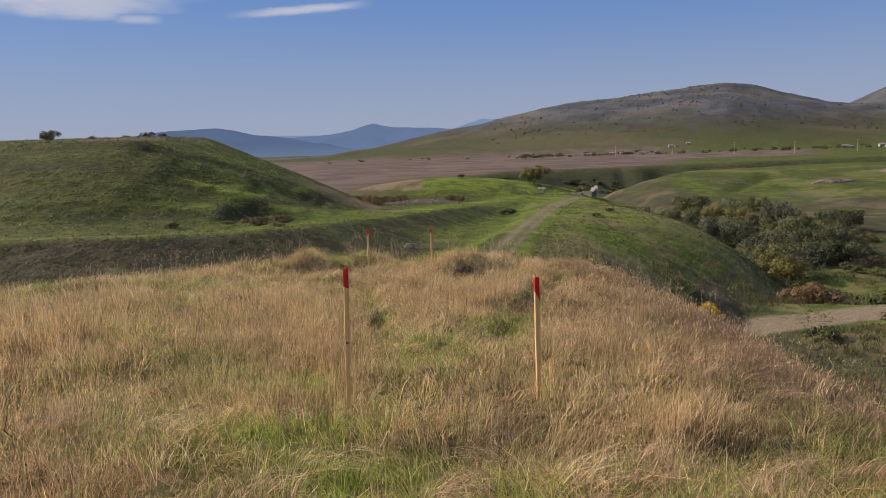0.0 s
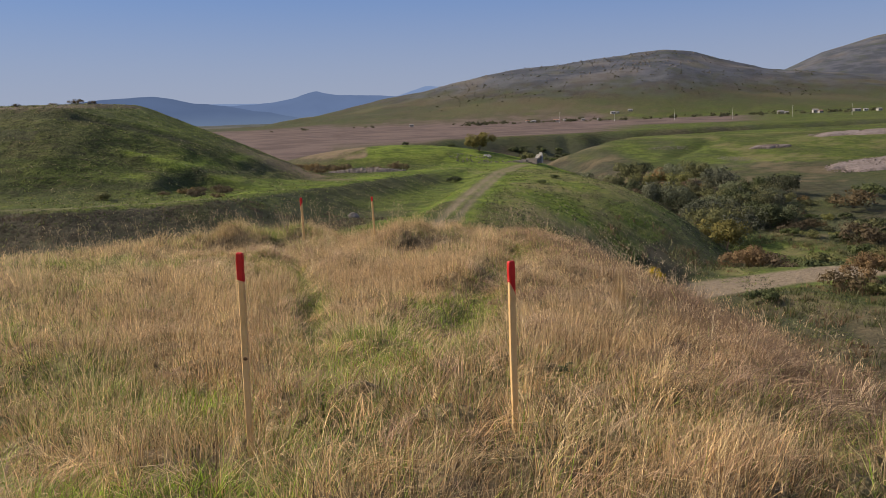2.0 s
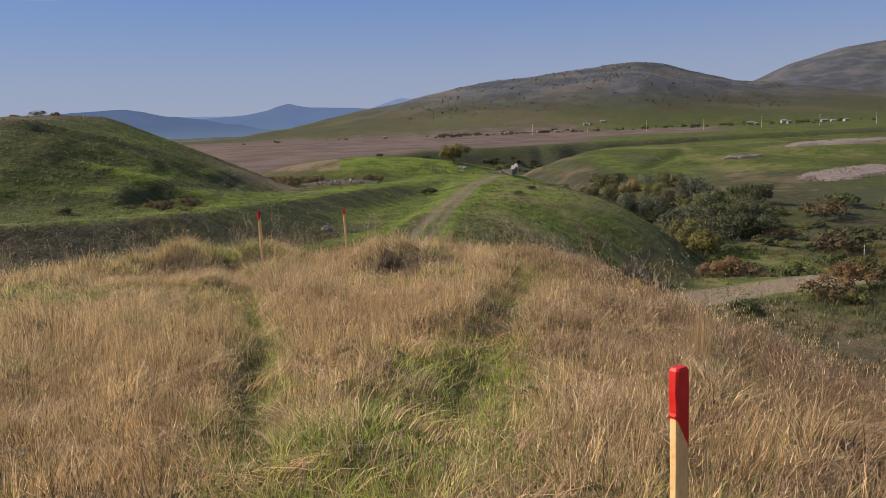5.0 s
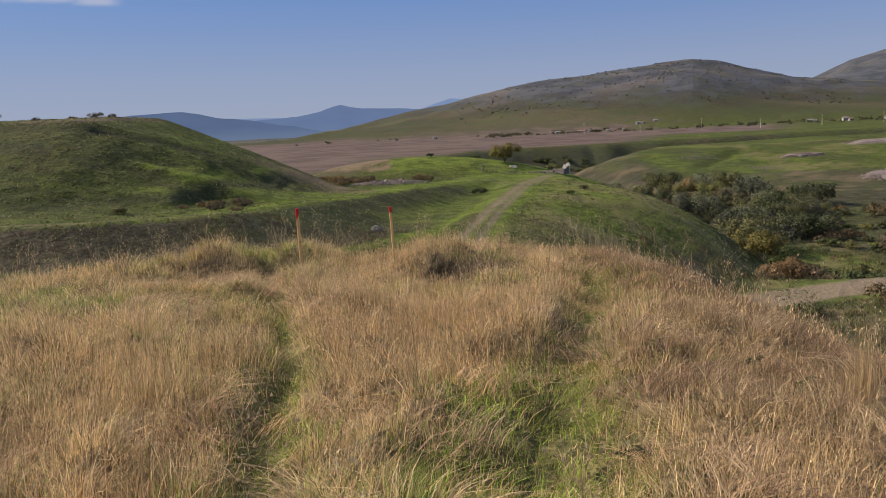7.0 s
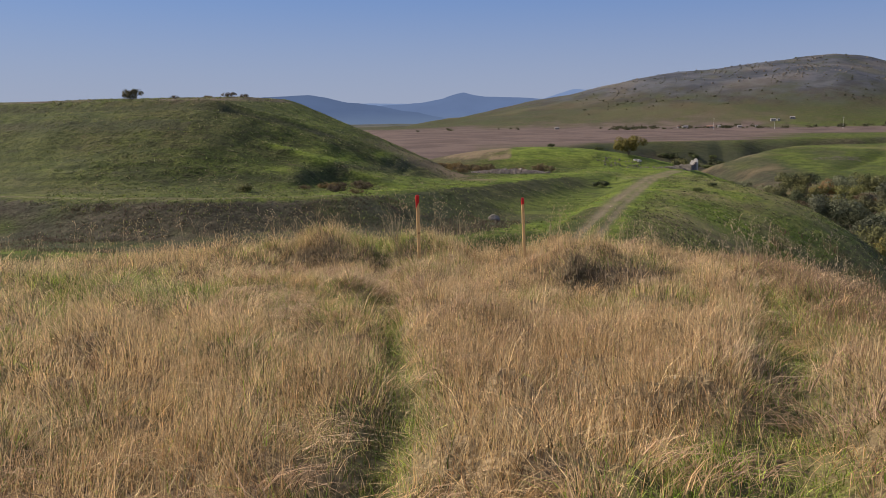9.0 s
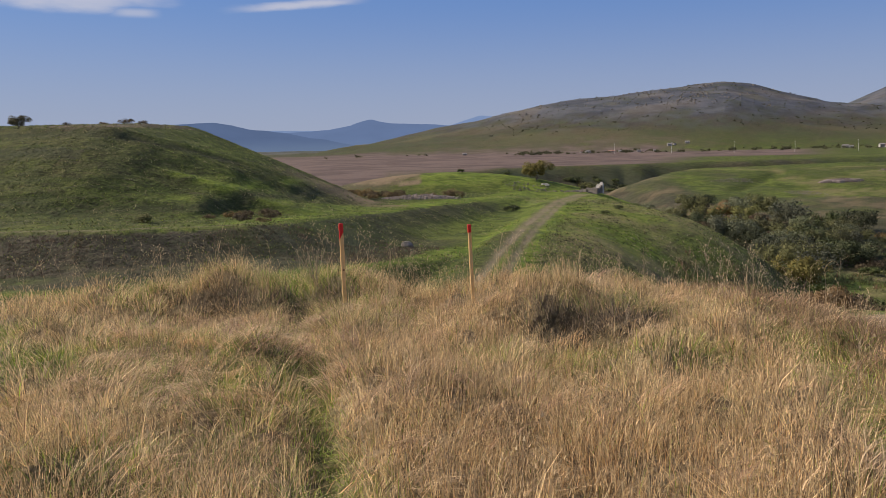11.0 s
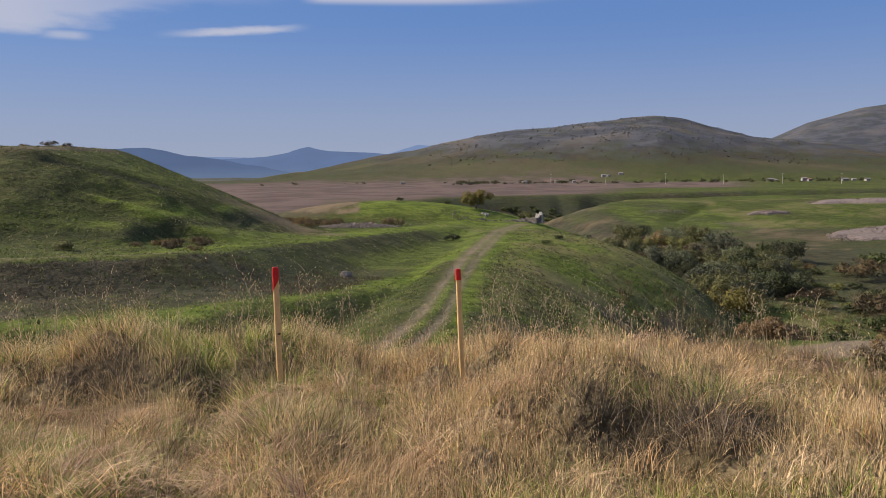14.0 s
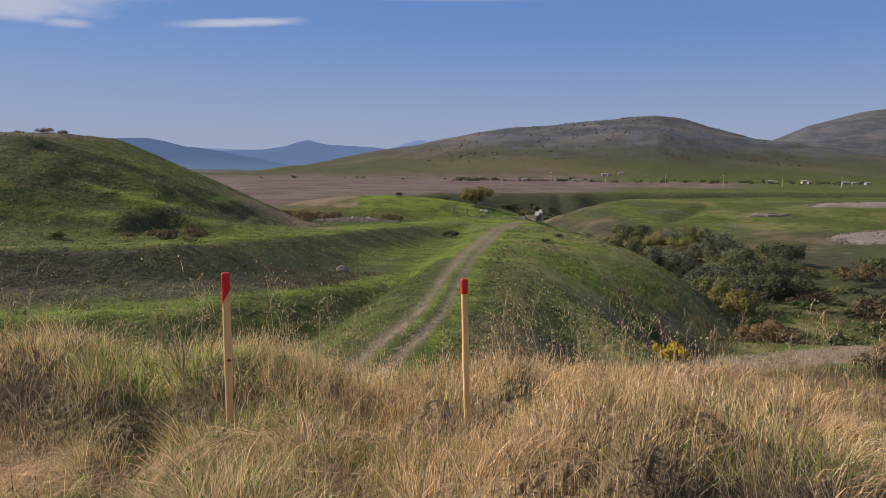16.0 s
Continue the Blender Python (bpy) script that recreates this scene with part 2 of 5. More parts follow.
def fbm(x, y, size, octaves=4, seed=0):
    """Rolling unevenness, -1 to 1."""
    v, amp, tot = 0, 1.0, 0.0
    for k in range(octaves):
        v = v + amp * (2 * vnoise(x / size + 17.3 * k, y / size - 9.1 * k, seed + k) - 1)
        tot += amp
        amp *= 0.5
        size *= 0.5
    return v / tot


def smax(a, b, k):
    h = np.clip(0.5 + 0.5 * (a - b) / k, 0, 1)
    return b + (a - b) * h + k * h * (1 - h)


def smin(a, b, k):
    return -smax(-a, -b, k)


def sstep(v, lo, hi):
    t = np.clip((v - lo) / (hi - lo), 0, 1)
    return t * t * (3 - 2 * t)


def soft(v, k):
    """A ramp that starts gently at 0."""
    return k * np.logaddexp(0, v / k)


def line_dist(x, y, pts):
    """Signed distance to a polyline (right of its way is positive) and how far along it lies."""
    best, side, along = np.full(np.shape(x), 1e9), np.zeros(np.shape(x)), np.zeros(np.shape(x))
    for k, ((ax, ay), (bx, by)) in enumerate(zip(pts, pts[1:])):
        dx, dy = bx - ax, by - ay
        t = np.clip(((x - ax) * dx + (y - ay) * dy) / (dx * dx + dy * dy), 0, 1)
        qx, qy = x - ax - t * dx, y - ay - t * dy
        d = np.hypot(qx, qy)
        s = np.sign(qx * dy - qy * dx)
        near = d < best
        best, side, along = np.where(near, d, best), np.where(near, s, side), np.where(near, k + t, along)
    return best * side, along


RUT_L = ((-0.62, 8.0), (-0.72, 8.8), (-0.85, 9.6), (-0.95, 11.2), (-1.35, 13.2), (-1.95, 15.6), (-2.3, 18.0))
RUT_R = ((0.30, 7.6), (0.42, 8.4), (0.62, 9.2), (0.8, 9.8), (1.4, 11.8), (1.9, 13.5), (2.2, 15.5))
TRACK = ((-1.5, 50), (2.6, 67), (6.0, 88), (11.5, 119), (19, 152), (24, 173), (31, 192), (38, 212))
TERRACE = ((-160, 84), (-60, 82), (-32, 80), (-20, 88), (-9, 122), (4, 156), (16, 178), (24, 215))
CANYON = ((260, 140), (150, 172), (98, 203), (64, 270), (45, 370), (90, 470), (260, 540), (600, 640))
BENCH = ((-90, 62), (-26, 64), (-14.6, 66), (-8, 76), (1, 89), (7, 103), (13, 128))
FOOT = ((-60, 97), (-42, 98), (-30, 104), (-22.5, 122), (-18, 148), (-14, 170))
ROAD = ((26, 106), (45, 115), (62, 121), (84, 125), (120, 122), (180, 100))


def tussocks(x, y):
    """Domes of draped old grass: their height, the way down from the top, and a chance number for each."""
    best, vx, vy, luck = np.zeros(np.shape(x)), np.zeros(np.shape(x)), np.zeros(np.shape(x)), np.zeros(np.shape(x))
    cell = 0.46
    ix, iy = np.floor(x / cell).astype(np.int64), np.floor(y / cell).astype(np.int64)
    for i in (-1, 0, 1):
        for j in (-1, 0, 1):
            a, b = ix + i, iy + j
            cx, cy = (a + lattice(a, b, 901)) * cell, (b + lattice(a, b, 903)) * cell
            r = 0.15 + 0.27 * lattice(a, b, 905)
            h = 0.19 * lattice(a, b, 907) ** 1.3
            d = np.hypot(x - cx, (y - cy) * 1.25) / r
            dome = h * np.clip(1 - d * d, 0, 1) ** 0.8
            more = dome > best
            best = np.where(more, dome, best)
            vx, vy = np.where(more, (x - cx) / r, vx), np.where(more, (y - cy) / r, vy)
            luck = np.where(more, lattice(a, b, 911), luck)
    return best, vx, vy, luck


# steep little earth banks in the mound: middle x, y of the face, half width, rise, bareness
BANKS = ((-2.5, 17.35, 1.0, 0.12, 0.55), (0.74, 15.36, 0.70, 0.15, 0.9), (-0.2, 17.2, 0.45, 0.08, 0.5))


def banks(x, y):
    """Rise of the earth banks, and how bare and dark their faces are."""
    rise, face = 0, 0
    for bx, by, half, tall, bald in BANKS:
        q = y - by - 0.35 * ((x - bx) / half) ** 2 * np.sign(0.5 - half / 2)
        side = 1 - sstep(np.abs(x - bx), half * 0.6, half * 1.25)
        rise = rise + side * tall * (sstep(q, -0.16, 0.16) * (1 - 0.75 * sstep(q, 0.6, 2.4)) - 0.3 * np.exp(-((q + 0.25) / 0.3) ** 2))
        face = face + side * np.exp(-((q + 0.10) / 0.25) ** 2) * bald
    return rise, face


def mound_top(x, y):
    return 0.18 - 0.066 * y


def hill_form(x, y):
    """The hill: its height, how far a place lies behind the upper edge, and the lower bench."""
    xs = x + 0.40 * np.clip(y - 152, 0, None)
    wave = 1.6 * fbm(x, y, 25, 3, 42)
    edge = 120 + 0.55 * np.clip(x + 46, 0, None) + wave
    back = y - edge
    crest = np.interp(xs, (-90, -48, -45, -42, -37, -29, -20, -12, 0, 60), (5.0, 5.3, 5.1, 4.1, 1.9, -1.5, -5.8, -9.2, -16, -70))
    crest = crest - 0.9 * (1 - sstep(back, 0, 16)) * (1 - sstep(xs, -44, -35))
    steep = np.interp(xs, (-60, -45, -43, -37, -28), (1.3, 1.2, 1.0, 0.7, 0.3))
    foot = np.interp(x, (-60, -42, -30, -22.5, -18), (97, 98, 104, 122, 146))
    deep = np.maximum(edge - foot, 8)
    share = soft(-back - 1.2, 0.6) / deep
    fall = np.maximum(crest - steep + 6.4, 0.6) * np.where(share < 1, share ** (1.35 - 0.4 * sstep(x, -44, -32)), 1 + 1.2 * (share - 1))
    main = crest + 0.2 * fbm(x, y, 14, 3, 41) - smin(0.85 * soft(-back, 0.25), steep, 0.3) - fall
    out = 113 - y + wave
    bench = np.interp(x, (-90, -62, -54, -47), (0.6, 1.5, 2.2, 3.0)) + 0.02 * np.clip(-out, 0, 17)
    bench = bench - smin(0.9 * soft(out, 0.2), 1.7 + 0 * x, 0.3) - 0.33 * soft(out - 1.9, 0.8) - 0.32 * soft(x + 51.0, 3.0) - 0.5 * soft(y - 146, 3.0)
    on_bench = sstep(bench - main, 0.0, 0.4)
    return smax(main, bench, 0.25), back, out, on_bench


def height(x, y):
    # far plain, rising a little with distance
    z = -13.5 + 0.6 * fbm(x, y, 160, 4, 3) + 0.0006 * np.clip(y - 600, 0, 900)
    # broad bench on the right, falling towards the valley
    bench = -12.5 - 0.085 * soft(400 - y - 0.12 * (x - 150), 18) + 1.5 * fbm(x, y, 45, 5, 8)
    dn, _ = line_dist(x, y, ((118, 330), (136, 352), (158, 384)))
    bench = bench - 1.8 * np.exp(-(dn / 4.0) ** 2)
    z = np.where(x > 40, smin(z, bench, 3.0), z)
    # canyon and bush-filled gully
    dc, ac = line_dist(x, y, CANYON)
    wide = np.interp(ac, (0, 1, 2, 3, 4, 5, 7), (16, 14, 9, 16, 28, 26, 20)) + 9 * fbm(x, y, 55, 3, 6) * sstep(ac, 2.6, 3.4)
    floor = np.interp(ac, (0, 1, 2, 3, 4, 7), (-29, -30, -29, -26, -27, -28))
    ribs = sstep(ac, 2.8, 3.4) * (7.0 * np.abs(fbm(x, y * 0.15, 26, 3, 7)) - 2.0)
    cut = floor + 0.62 * soft(np.abs(dc) - wide + ribs, 4) + 1.2 * fbm(x, y, 18, 3, 5)
    z = smin(z, cut, 4.0)
    # valley floor with the road, on the right
    low = -25.3 + 0.5 * fbm(x, y, 14, 4, 21)
    inlow = sstep(x, 18, 40) * sstep(y, 20, 50) * (1 - sstep(y + 0.25 * (x - 60), 128, 150))
    z = z * (1 - inlow) + low * inlow
    # shelf with the ruin, and the spur that carries the track
    dt, at = line_dist(x, y, TRACK)
    crest = np.interp(y, (40, 67, 119, 173, 215, 260), (-8.6, -9.2, -10.6, -10.9, -11.4, -12.0))
    dr = np.clip(dt, 0, None)
    shoulder = sstep(y, 125, 155)
    flank = crest - (0.12 * dr + 0.0048 * dr * dr) * (1 - shoulder) - (0.05 * dr + 0.66 * soft(dr - 26, 5)) * shoulder - 0.17 * soft(150 - y, 14) * sstep(dr, 4, 34) + (0.22 * fbm(x, y, 12, 4, 11) + 0.16 * fbm(x, y, 2.6, 3, 15)) * sstep(dr, 2, 12)
    edge = y - (178 - 0.32 * (x - 30))
    flank = flank - 0.62 * soft(edge, 2.5) * sstep(x, 36, 46)
    flank = flank - 0.5 * soft(y - 246 + 0.25 * np.abs(x - 10), 6)
    flank = np.where(dt < 0, flank - 0.45 * soft(-dt - 3.0, 0.6) * (1 - sstep(y, 150, 185)), flank)
    z = np.where(y > 20, smax(z, np.maximum(flank, -60), 1.2), z)
    # lower bench on the far side of the gully
    db, ab = line_dist(x, y, BENCH)
    shelf = np.interp(ab, (0, 1, 2, 3, 4, 5, 6), (-9.0, -9.0, -9.1, -9.5, -10.3, -11.2, -11.9)) - 0.48 * soft(db, 0.5) + 0.25 * fbm(x, y, 10, 3, 29)
    shelf = np.where(y > 165, shelf - 0.3 * (y - 165), shelf)
    shelf = shelf - 0.6 * soft(dt + 4, 1.0)
    z = np.where(y > 25, smax(np.maximum(z, np.where((dt < 0) & (y < 140), -14.5, -60) + 0.4 * fbm(x, y, 9, 3, 27)), np.maximum(shelf, -60), 0.5), z)
    # terrace with its steep front
    de, ae = line_dist(x, y, TERRACE)
    ztop = np.interp(ae, (0, 1, 2, 3, 4, 5, 6, 7), (-6.3, -6.2, -6.3, -6.7, -8.2, -9.5, -10.4, -11.2))
    terr = ztop - 0.42 * soft(de, 0.6) + 0.2 * fbm(x, y, 9, 3, 31)
    terr = np.where(y > 240, terr - 0.4 * soft(y - 250, 6), terr)
    z = smax(z, terr, 0.7)
    # the hill: a flat top, a lower bench with its own steep edge, and a nose that runs down to the ravine
    hill, back, out, on_bench = hill_form(x, y)
    rough = fbm(x, y, 16, 5, 43)
    slope_side = sstep(-back, 1, 6) * (1 - on_bench * (1 - sstep(out, 0, 4)))
    hill = hill + 0.6 * rough * slope_side - 0.25 * soft(y - 230, 8)
    hill = hill + 0.50 * fbm(x, y, 5.0, 4, 49) * slope_side + 0.15 * np.sin(hill * 5.0 + 7.0 * fbm(x, y, 16, 4, 47)) * sstep(fbm(x, y, 9, 2, 46), -0.3, 0.3) * slope_side
    z = smax(z, hill, 1.0)
    df, _ = line_dist(x, y, FOOT)
    z = z + np.where((x < -10) & (y > 80) & (y < 200), 0.30 * (1 - sstep(df, -1.6, 1.6)) * (1 - sstep(-df, 3, 16)) * sstep(x, -52, -40), 0)
    # low green knoll behind the stones
    kn = -6.6 - 0.0065 * ((x - 1) ** 2 * 0.55 + (y - 232) ** 2)
    z = smax(z, np.maximum(kn, -40), 0.8)
    # rocky hill and its neighbour beyond the plain
    bear = x / np.maximum(y, 1)
    sky1 = np.interp(bear, (-0.16, -0.06, 0.0, 0.05, 0.105, 0.155, 0.21, 0.26, 0.31, 0.35, 0.385, 0.43, 0.48, 0.60, 0.8),
                     (-14, 18, 42, 56, 79, 96, 104, 115, 124, 129, 122, 102, 80, 62, 40))
    shape = sstep(y, 1150, 1820) * 0.55 + np.clip((y - 1150) / 670, 0, 1) * 0.45
    h1 = -13.5 + (sky1 + 14) * np.where(y < 1820, shape, 1 - np.clip((y - 1820) / 900, 0, 1))
    h1 = h1 + (10.0 * fbm(x, y, 170, 5, 51) + 5.0 * fbm(x, y, 70, 4, 55)) * sstep(y, 1200, 1500) * (1 - 0.7 * sstep(y, 1650, 1820))
    z = np.where(y > 900, smax(z, h1, 3.0), z)
    sky2 = np.interp(bear, (0.40, 0.47, 0.55, 0.62, 0.70, 0.9), (-10, 75, 160, 205, 235, 260))
    h2 = -14 + (sky2 + 14) * np.where(y < 2600, sstep(y, 1500, 2600), 1 - np.clip((y - 2600) / 1200, 0, 1))
    z = np.where(y > 1400, smax(z, h2 + 5 * fbm(x, y, 160, 4, 61) * sstep(y, 1700, 2200), 3.0), z)
    # the dry mound underfoot
    m = mound_top(x, y) - 0.55 * soft(y - 19.6 + 0.035 * np.minimum(x + 2, 0) ** 2, 0.9)
    m = m - 0.62 * soft(x - 2.9 - 0.05 * (y - 10), 0.55) - 0.30 * soft(-x - 13, 2.0)
    m = m + 0.35 * soft(-y - 6, 3.0) * 0.2
    bumps = 0.15 * fbm(x, y, 1.5, 4, 71) + 0.05 * fbm(x, y, 0.45, 3, 75) + tussocks(x, y)[0] * (1 - 0.75 * greenness(x, y)) - 0.03
    dl, _ = line_dist(x, y, RUT_L)
    dr2, _ = line_dist(x, y, RUT_R)
    bumps = bumps * (1 - 0.6 * np.exp(-(dl / 0.25) ** 2)) - 0.15 * np.exp(-(dl / 0.17) ** 2) - 0.12 * np.exp(-(dr2 / 0.22) ** 2) * sstep(y, 4.5, 8.0)
    bumps = bumps + banks(x, y)[0] + 0.25 * sstep(-x, 0.8, 1.8) * (1 - 0.7 * sstep(-x, 3.0, 7.0)) * sstep(y, 16.6, 17.9)
    bumps = bumps + 0.14 * sstep(x, -0.5, 0.3) * sstep(y, 15.05, 16.0)
    bumps = bumps - 0.10 * np.exp(-((x - 0.5) ** 2 / 0.10 + (y - 13.6) ** 2 / 0.05)) + 0.10 * np.exp(-((x - 0.7) ** 2 / 0.5 + (y - 14.2) ** 2 / 0.12))
    bumps = bumps + 0.12 * np.exp(-((x + 1.9) ** 2 / 0.25 + (y - 14.6) ** 2 / 0.15))
    bumps = bumps - 0.14 * np.exp(-((x + 0.75) ** 2 / 0.12 + (y - 16.6) ** 2 / 0.8))
    m = m + bumps * (1 - sstep(np.hypot(x, y - 10), 14, 30))
    near = np.hypot(x, y - 5) < 130
    z = np.where(near & (y < 95), smax(z, np.maximum(m, -60), 0.8), z)
    behind = sstep(-y, 10, 60)
    z = z * (1 - behind) + behind * (-3 + 3 * fbm(x, y, 80, 3, 81))
    # wheel tracks cut a little into the spur
    onspur = (y > 45) & (y < 215)
    wheel = np.exp(-((np.abs(dt - 0.1) - 0.84) / 0.42) ** 2)
    z = z - np.where(onspur, 0.14 * wheel, 0)
    dq, _ = line_dist(x, y, ROAD)
    onroad = (1 - sstep(np.abs(dq), 4.5, 8.0)) * sstep(x, 34, 42)
    z = z * (1 - onroad) + onroad * (-25.6 + 0.004 * (x - 60))
    return z


FRESH = ((0.45, 9.7, 0.34), (0.80, 10.2, 0.28), (0.86, 9.6, 0.28), (0.58, 8.95, 0.34), (0.20, 7.8, 0.30), (0.32, 8.6, 0.34), (-0.08, 6.8, 0.32), (-2.1, 5.3, 0.36),
         (-1.05, 4.7, 0.42), (-0.4, 4.0, 0.48), (0.15, 3.7, 0.42), (-0.34, 7.4, 0.28), (-0.55, 6.7, 0.34), (1.3, 3.7, 0.3), (-0.66, 9.4, 0.22), (-1.1, 6.4, 0.3))


def fresh(x, y):
    """Lush new blades in the damp dips of the mound."""
    f = np.zeros_like(x)
    for gx, gy, gr in FRESH:
        f = np.maximum(f, np.exp(-((x - gx) ** 2 + (y - gy) ** 2) / gr ** 2))
    return np.clip(f * (1.0 + 0.9 * fbm(x, y, 0.45, 3, 244)), 0, 1)


def greenness(x, y):
    """Where the turf under the straw shows: the wheel ruts and damp patches."""
    dl, al = line_dist(x, y, RUT_L)
    dr, ar = line_dist(x, y, RUT_R)
    wander = 0.12 * fbm(x, y, 0.9, 3, 201)
    wl = np.interp(al, (0, 1, 3, 4, 6), (0.34, 0.25, 0.22, 0.10, 0.05))
    wr = np.interp(ar, (0, 1, 2, 3, 4, 6), (0.46, 0.48, 0.46, 0.34, 0.20, 0.16))
    g = np.exp(-((dl + wander) / wl) ** 2) + np.exp(-((dr + wander) / wr) ** 2)
    patch = sstep(fbm(x, y, 1.3, 4, 205) + 0.35 * fbm(x, y, 4.0, 2, 207), 0.10, 0.45)
    early = 1 - sstep(y, 5.0, 7.5)
    g = g + patch * (0.62 + 0.5 * early) + 0.55 * early * sstep(0.8 - np.abs(x - 0.3) * 0.14, 0, 0.5) * sstep(fbm(x, y, 0.7, 3, 206), -0.35, 0.2)
    g = g + (0.55 + 0.3 * sstep(y, 10.5, 12.5)) * sstep(-x, 1.0, 2.4) * sstep(fbm(x, y, 0.8, 3, 209), -0.15, 0.3)
    for gx, gy, gr in ((-2.3, 18.1, 0.55), (1.5, 16.4, 0.35), (-2.2, 13.8, 0.28), (-1.9, 14.3, 0.28), (-2.1, 16.3, 0.35), (-2.9, 15.9, 0.35), (2.4, 13.2, 0.5), (1.05, 15.75, 0.22), (0.6, 15.7, 0.16), (0.05, 15.2, 0.15), (1.3, 15.6, 0.2), (-2.6, 15.25, 0.35), (-2.04, 14.5, 0.35), (-1.97, 16.0, 0.22), (-1.0, 15.9, 0.2), (0.54, 8.7, 0.4),
                       (0.5, 9.9, 0.34), (0.25, 8.6, 0.38), (0.85, 10.5, 0.28), (-1.7, 6.6, 0.45), (-2.3, 7.2, 0.4), (-0.2, 7.3, 0.4), (0.2, 7.6, 0.35), (-1.4, 6.2, 0.4), (-3.2, 9.1, 0.5)):
        g = g + 0.9 * np.exp(-((x - gx) ** 2 + (y - gy) ** 2) / gr ** 2)
    return np.clip(g + 0.7 * fresh(x, y), 0, 1)


def trodden(x, y):
    """The two wheel ruts alone."""
    return np.clip(np.exp(-(line_dist(x, y, RUT_L)[0] / 0.2) ** 2) + np.exp(-(line_dist(x, y, RUT_R)[0] / 0.26) ** 2), 0, 1) * (1 - sstep(y, 12.5, 14.5)) * (0.4 + 0.6 * sstep(y, 4.5, 8.0))


def cover(x, y, z):
    """How much dry thatch, lush turf, bare earth and ploughed field there is, and where scrub or painted shade darkens
    it.
    """
    n1, n2 = fbm(x, y, 22, 5, 101), fbm(x, y, 5, 4, 111)
    dt, _ = line_dist(x, y, TRACK)
    de, ae = line_dist(x, y, TERRACE)
    r = np.hypot(x + 1, y - 8)
    dry = (1 - sstep(r + 3 * n2, 20, 30)) * (z > -6)
    turf = 0.5 * greenness(x, y) * dry
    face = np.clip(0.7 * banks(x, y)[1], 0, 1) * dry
    turf = turf * (1 - face)
    dry = dry * (1 - 0.9 * face)
    dry = dry - turf
    _, hb, ho, on_bench = hill_form(x, y)
    lush = 0.30 * sstep(n1 + 0.5 * n2, 0.05, 0.5)
    # brighter turf on terrace and hill bench paints their sunlit tops
    on_terr = np.exp(-((de + 4.5) / 4.2) ** 2) * (y > 60) * (y < 230)
    lush = np.maximum(lush, on_terr * sstep(n2, -0.7, 0.1) * (0.35 + 0.65 * sstep(ae, 2.4, 3.2)))
    lush = np.maximum(lush, on_bench * sstep(-ho, -0.2, 0.4) * sstep(n2, -0.8, -0.1))
    lush = np.maximum(lush, 0.9 * (1 - sstep(np.hypot((x - 1) * 0.7, y - 228), 10, 24)) * sstep(n1, -0.5, 0.1))
    lush = np.maximum(lush, (x > 60) * (x < 150) * (y > 270) * (y < 420) * 0.55 * sstep(n1 + 0.5 * n2, -0.5, 0.2))
    lush = np.maximum(lush, (x > 80) * (y > 280) * (y < 900) * 0.30 * sstep(n1, -0.45, 0.35))
    lush = np.maximum(lush, (de > 1) * (dt < -3) * (y > 45) * (y < 130) * 0.6 * sstep(n1 + 0.3 * n2, -0.1, 0.4) * (z < -8))
    lush = np.maximum(lush * (1 - dry), turf)
    wheel = np.exp(-((dt + 0.72) / (0.5 + 0.4 * sstep(y, 80, 130))) ** 2) + 0.9 * np.exp(-((dt - 0.95) / (0.38 + 0.15 * sstep(y, 80, 130))) ** 2)
    bare = np.where((y > 40) & (y < 200), wheel * np.clip(0.82 + 0.5 * n2, 0, 0.92), 0)
    bare = np.maximum(bare, 0.8 * np.exp(-(((x - 22) / 9) ** 2 + ((y - 177) / 7) ** 2)) * sstep(n2, -0.4, 0.3))
    lush = np.maximum(lush, (np.exp(-((dt - 2.2) / 0.9) ** 2) * 0.9 + np.exp(-((dt - 0.15) / 0.3) ** 2)) * (y > 40) * (y < 175))
    on_flank = sstep(dt, 2, 6) * (dt < 48) * (y > 45) * (y < 200) * (z > -25)
    # turf brightens down the flank, painting its sunlit lower edge
    lush = np.maximum(lush, on_flank * np.clip(0.10 + 0.8 * n2 + 0.010 * np.clip(dt - 20, 0, 30), 0, 0.7))
    dry = np.maximum(dry, on_flank * np.clip(0.26 + 0.55 * fbm(x, y, 9, 4, 117) + 0.3 * n2, 0, 0.55))
    lush = lush * (1 - np.clip(bare, 0, 1))
    dq, _ = line_dist(x, y, ROAD)
    bare = np.maximum(bare, (1 - sstep(np.abs(dq) + n2, 3.8, 5.2)) * sstep(x, 35, 40))
    bear = x / np.maximum(y, 1)
    field = sstep(y, 300 + 160 * sstep(bear, 0.0, 0.1), 520) * (1 - sstep(y + 90 * n1, 1150, 1350)) * (1 - sstep(bear + 0.05 * n1, 0.24, 0.34))
    field = np.maximum(field, sstep(y, 195, 260) * (1 - sstep(bear, -0.075, -0.05)) * (y < 1300))
    field = np.maximum(field, sstep(y, 700, 760) * (1 - sstep(y + 60 * n1, 1020, 1140)) * (1 - sstep(bear, 0.42, 0.5)) * (x > 0))
    dc0, ac0 = line_dist(x, y, CANYON)
    field = field * sstep(np.abs(dc0), 46, 62)
    lush = lush * (1 - field)
    db0, _ = line_dist(x, y, BENCH)
    lush = np.maximum(lush, 0.95 * np.exp(-((db0 + 3) / 3.2) ** 2) * (dt < -4) * (y > 55) * (y < 130) * sstep(n2, -0.7, 0.0))
    path = np.exp(-((de + 1.6 + 0.8 * fbm(x, y, 12, 2, 141)) / 0.45) ** 2) * (ae < 3.2) * (y > 60)
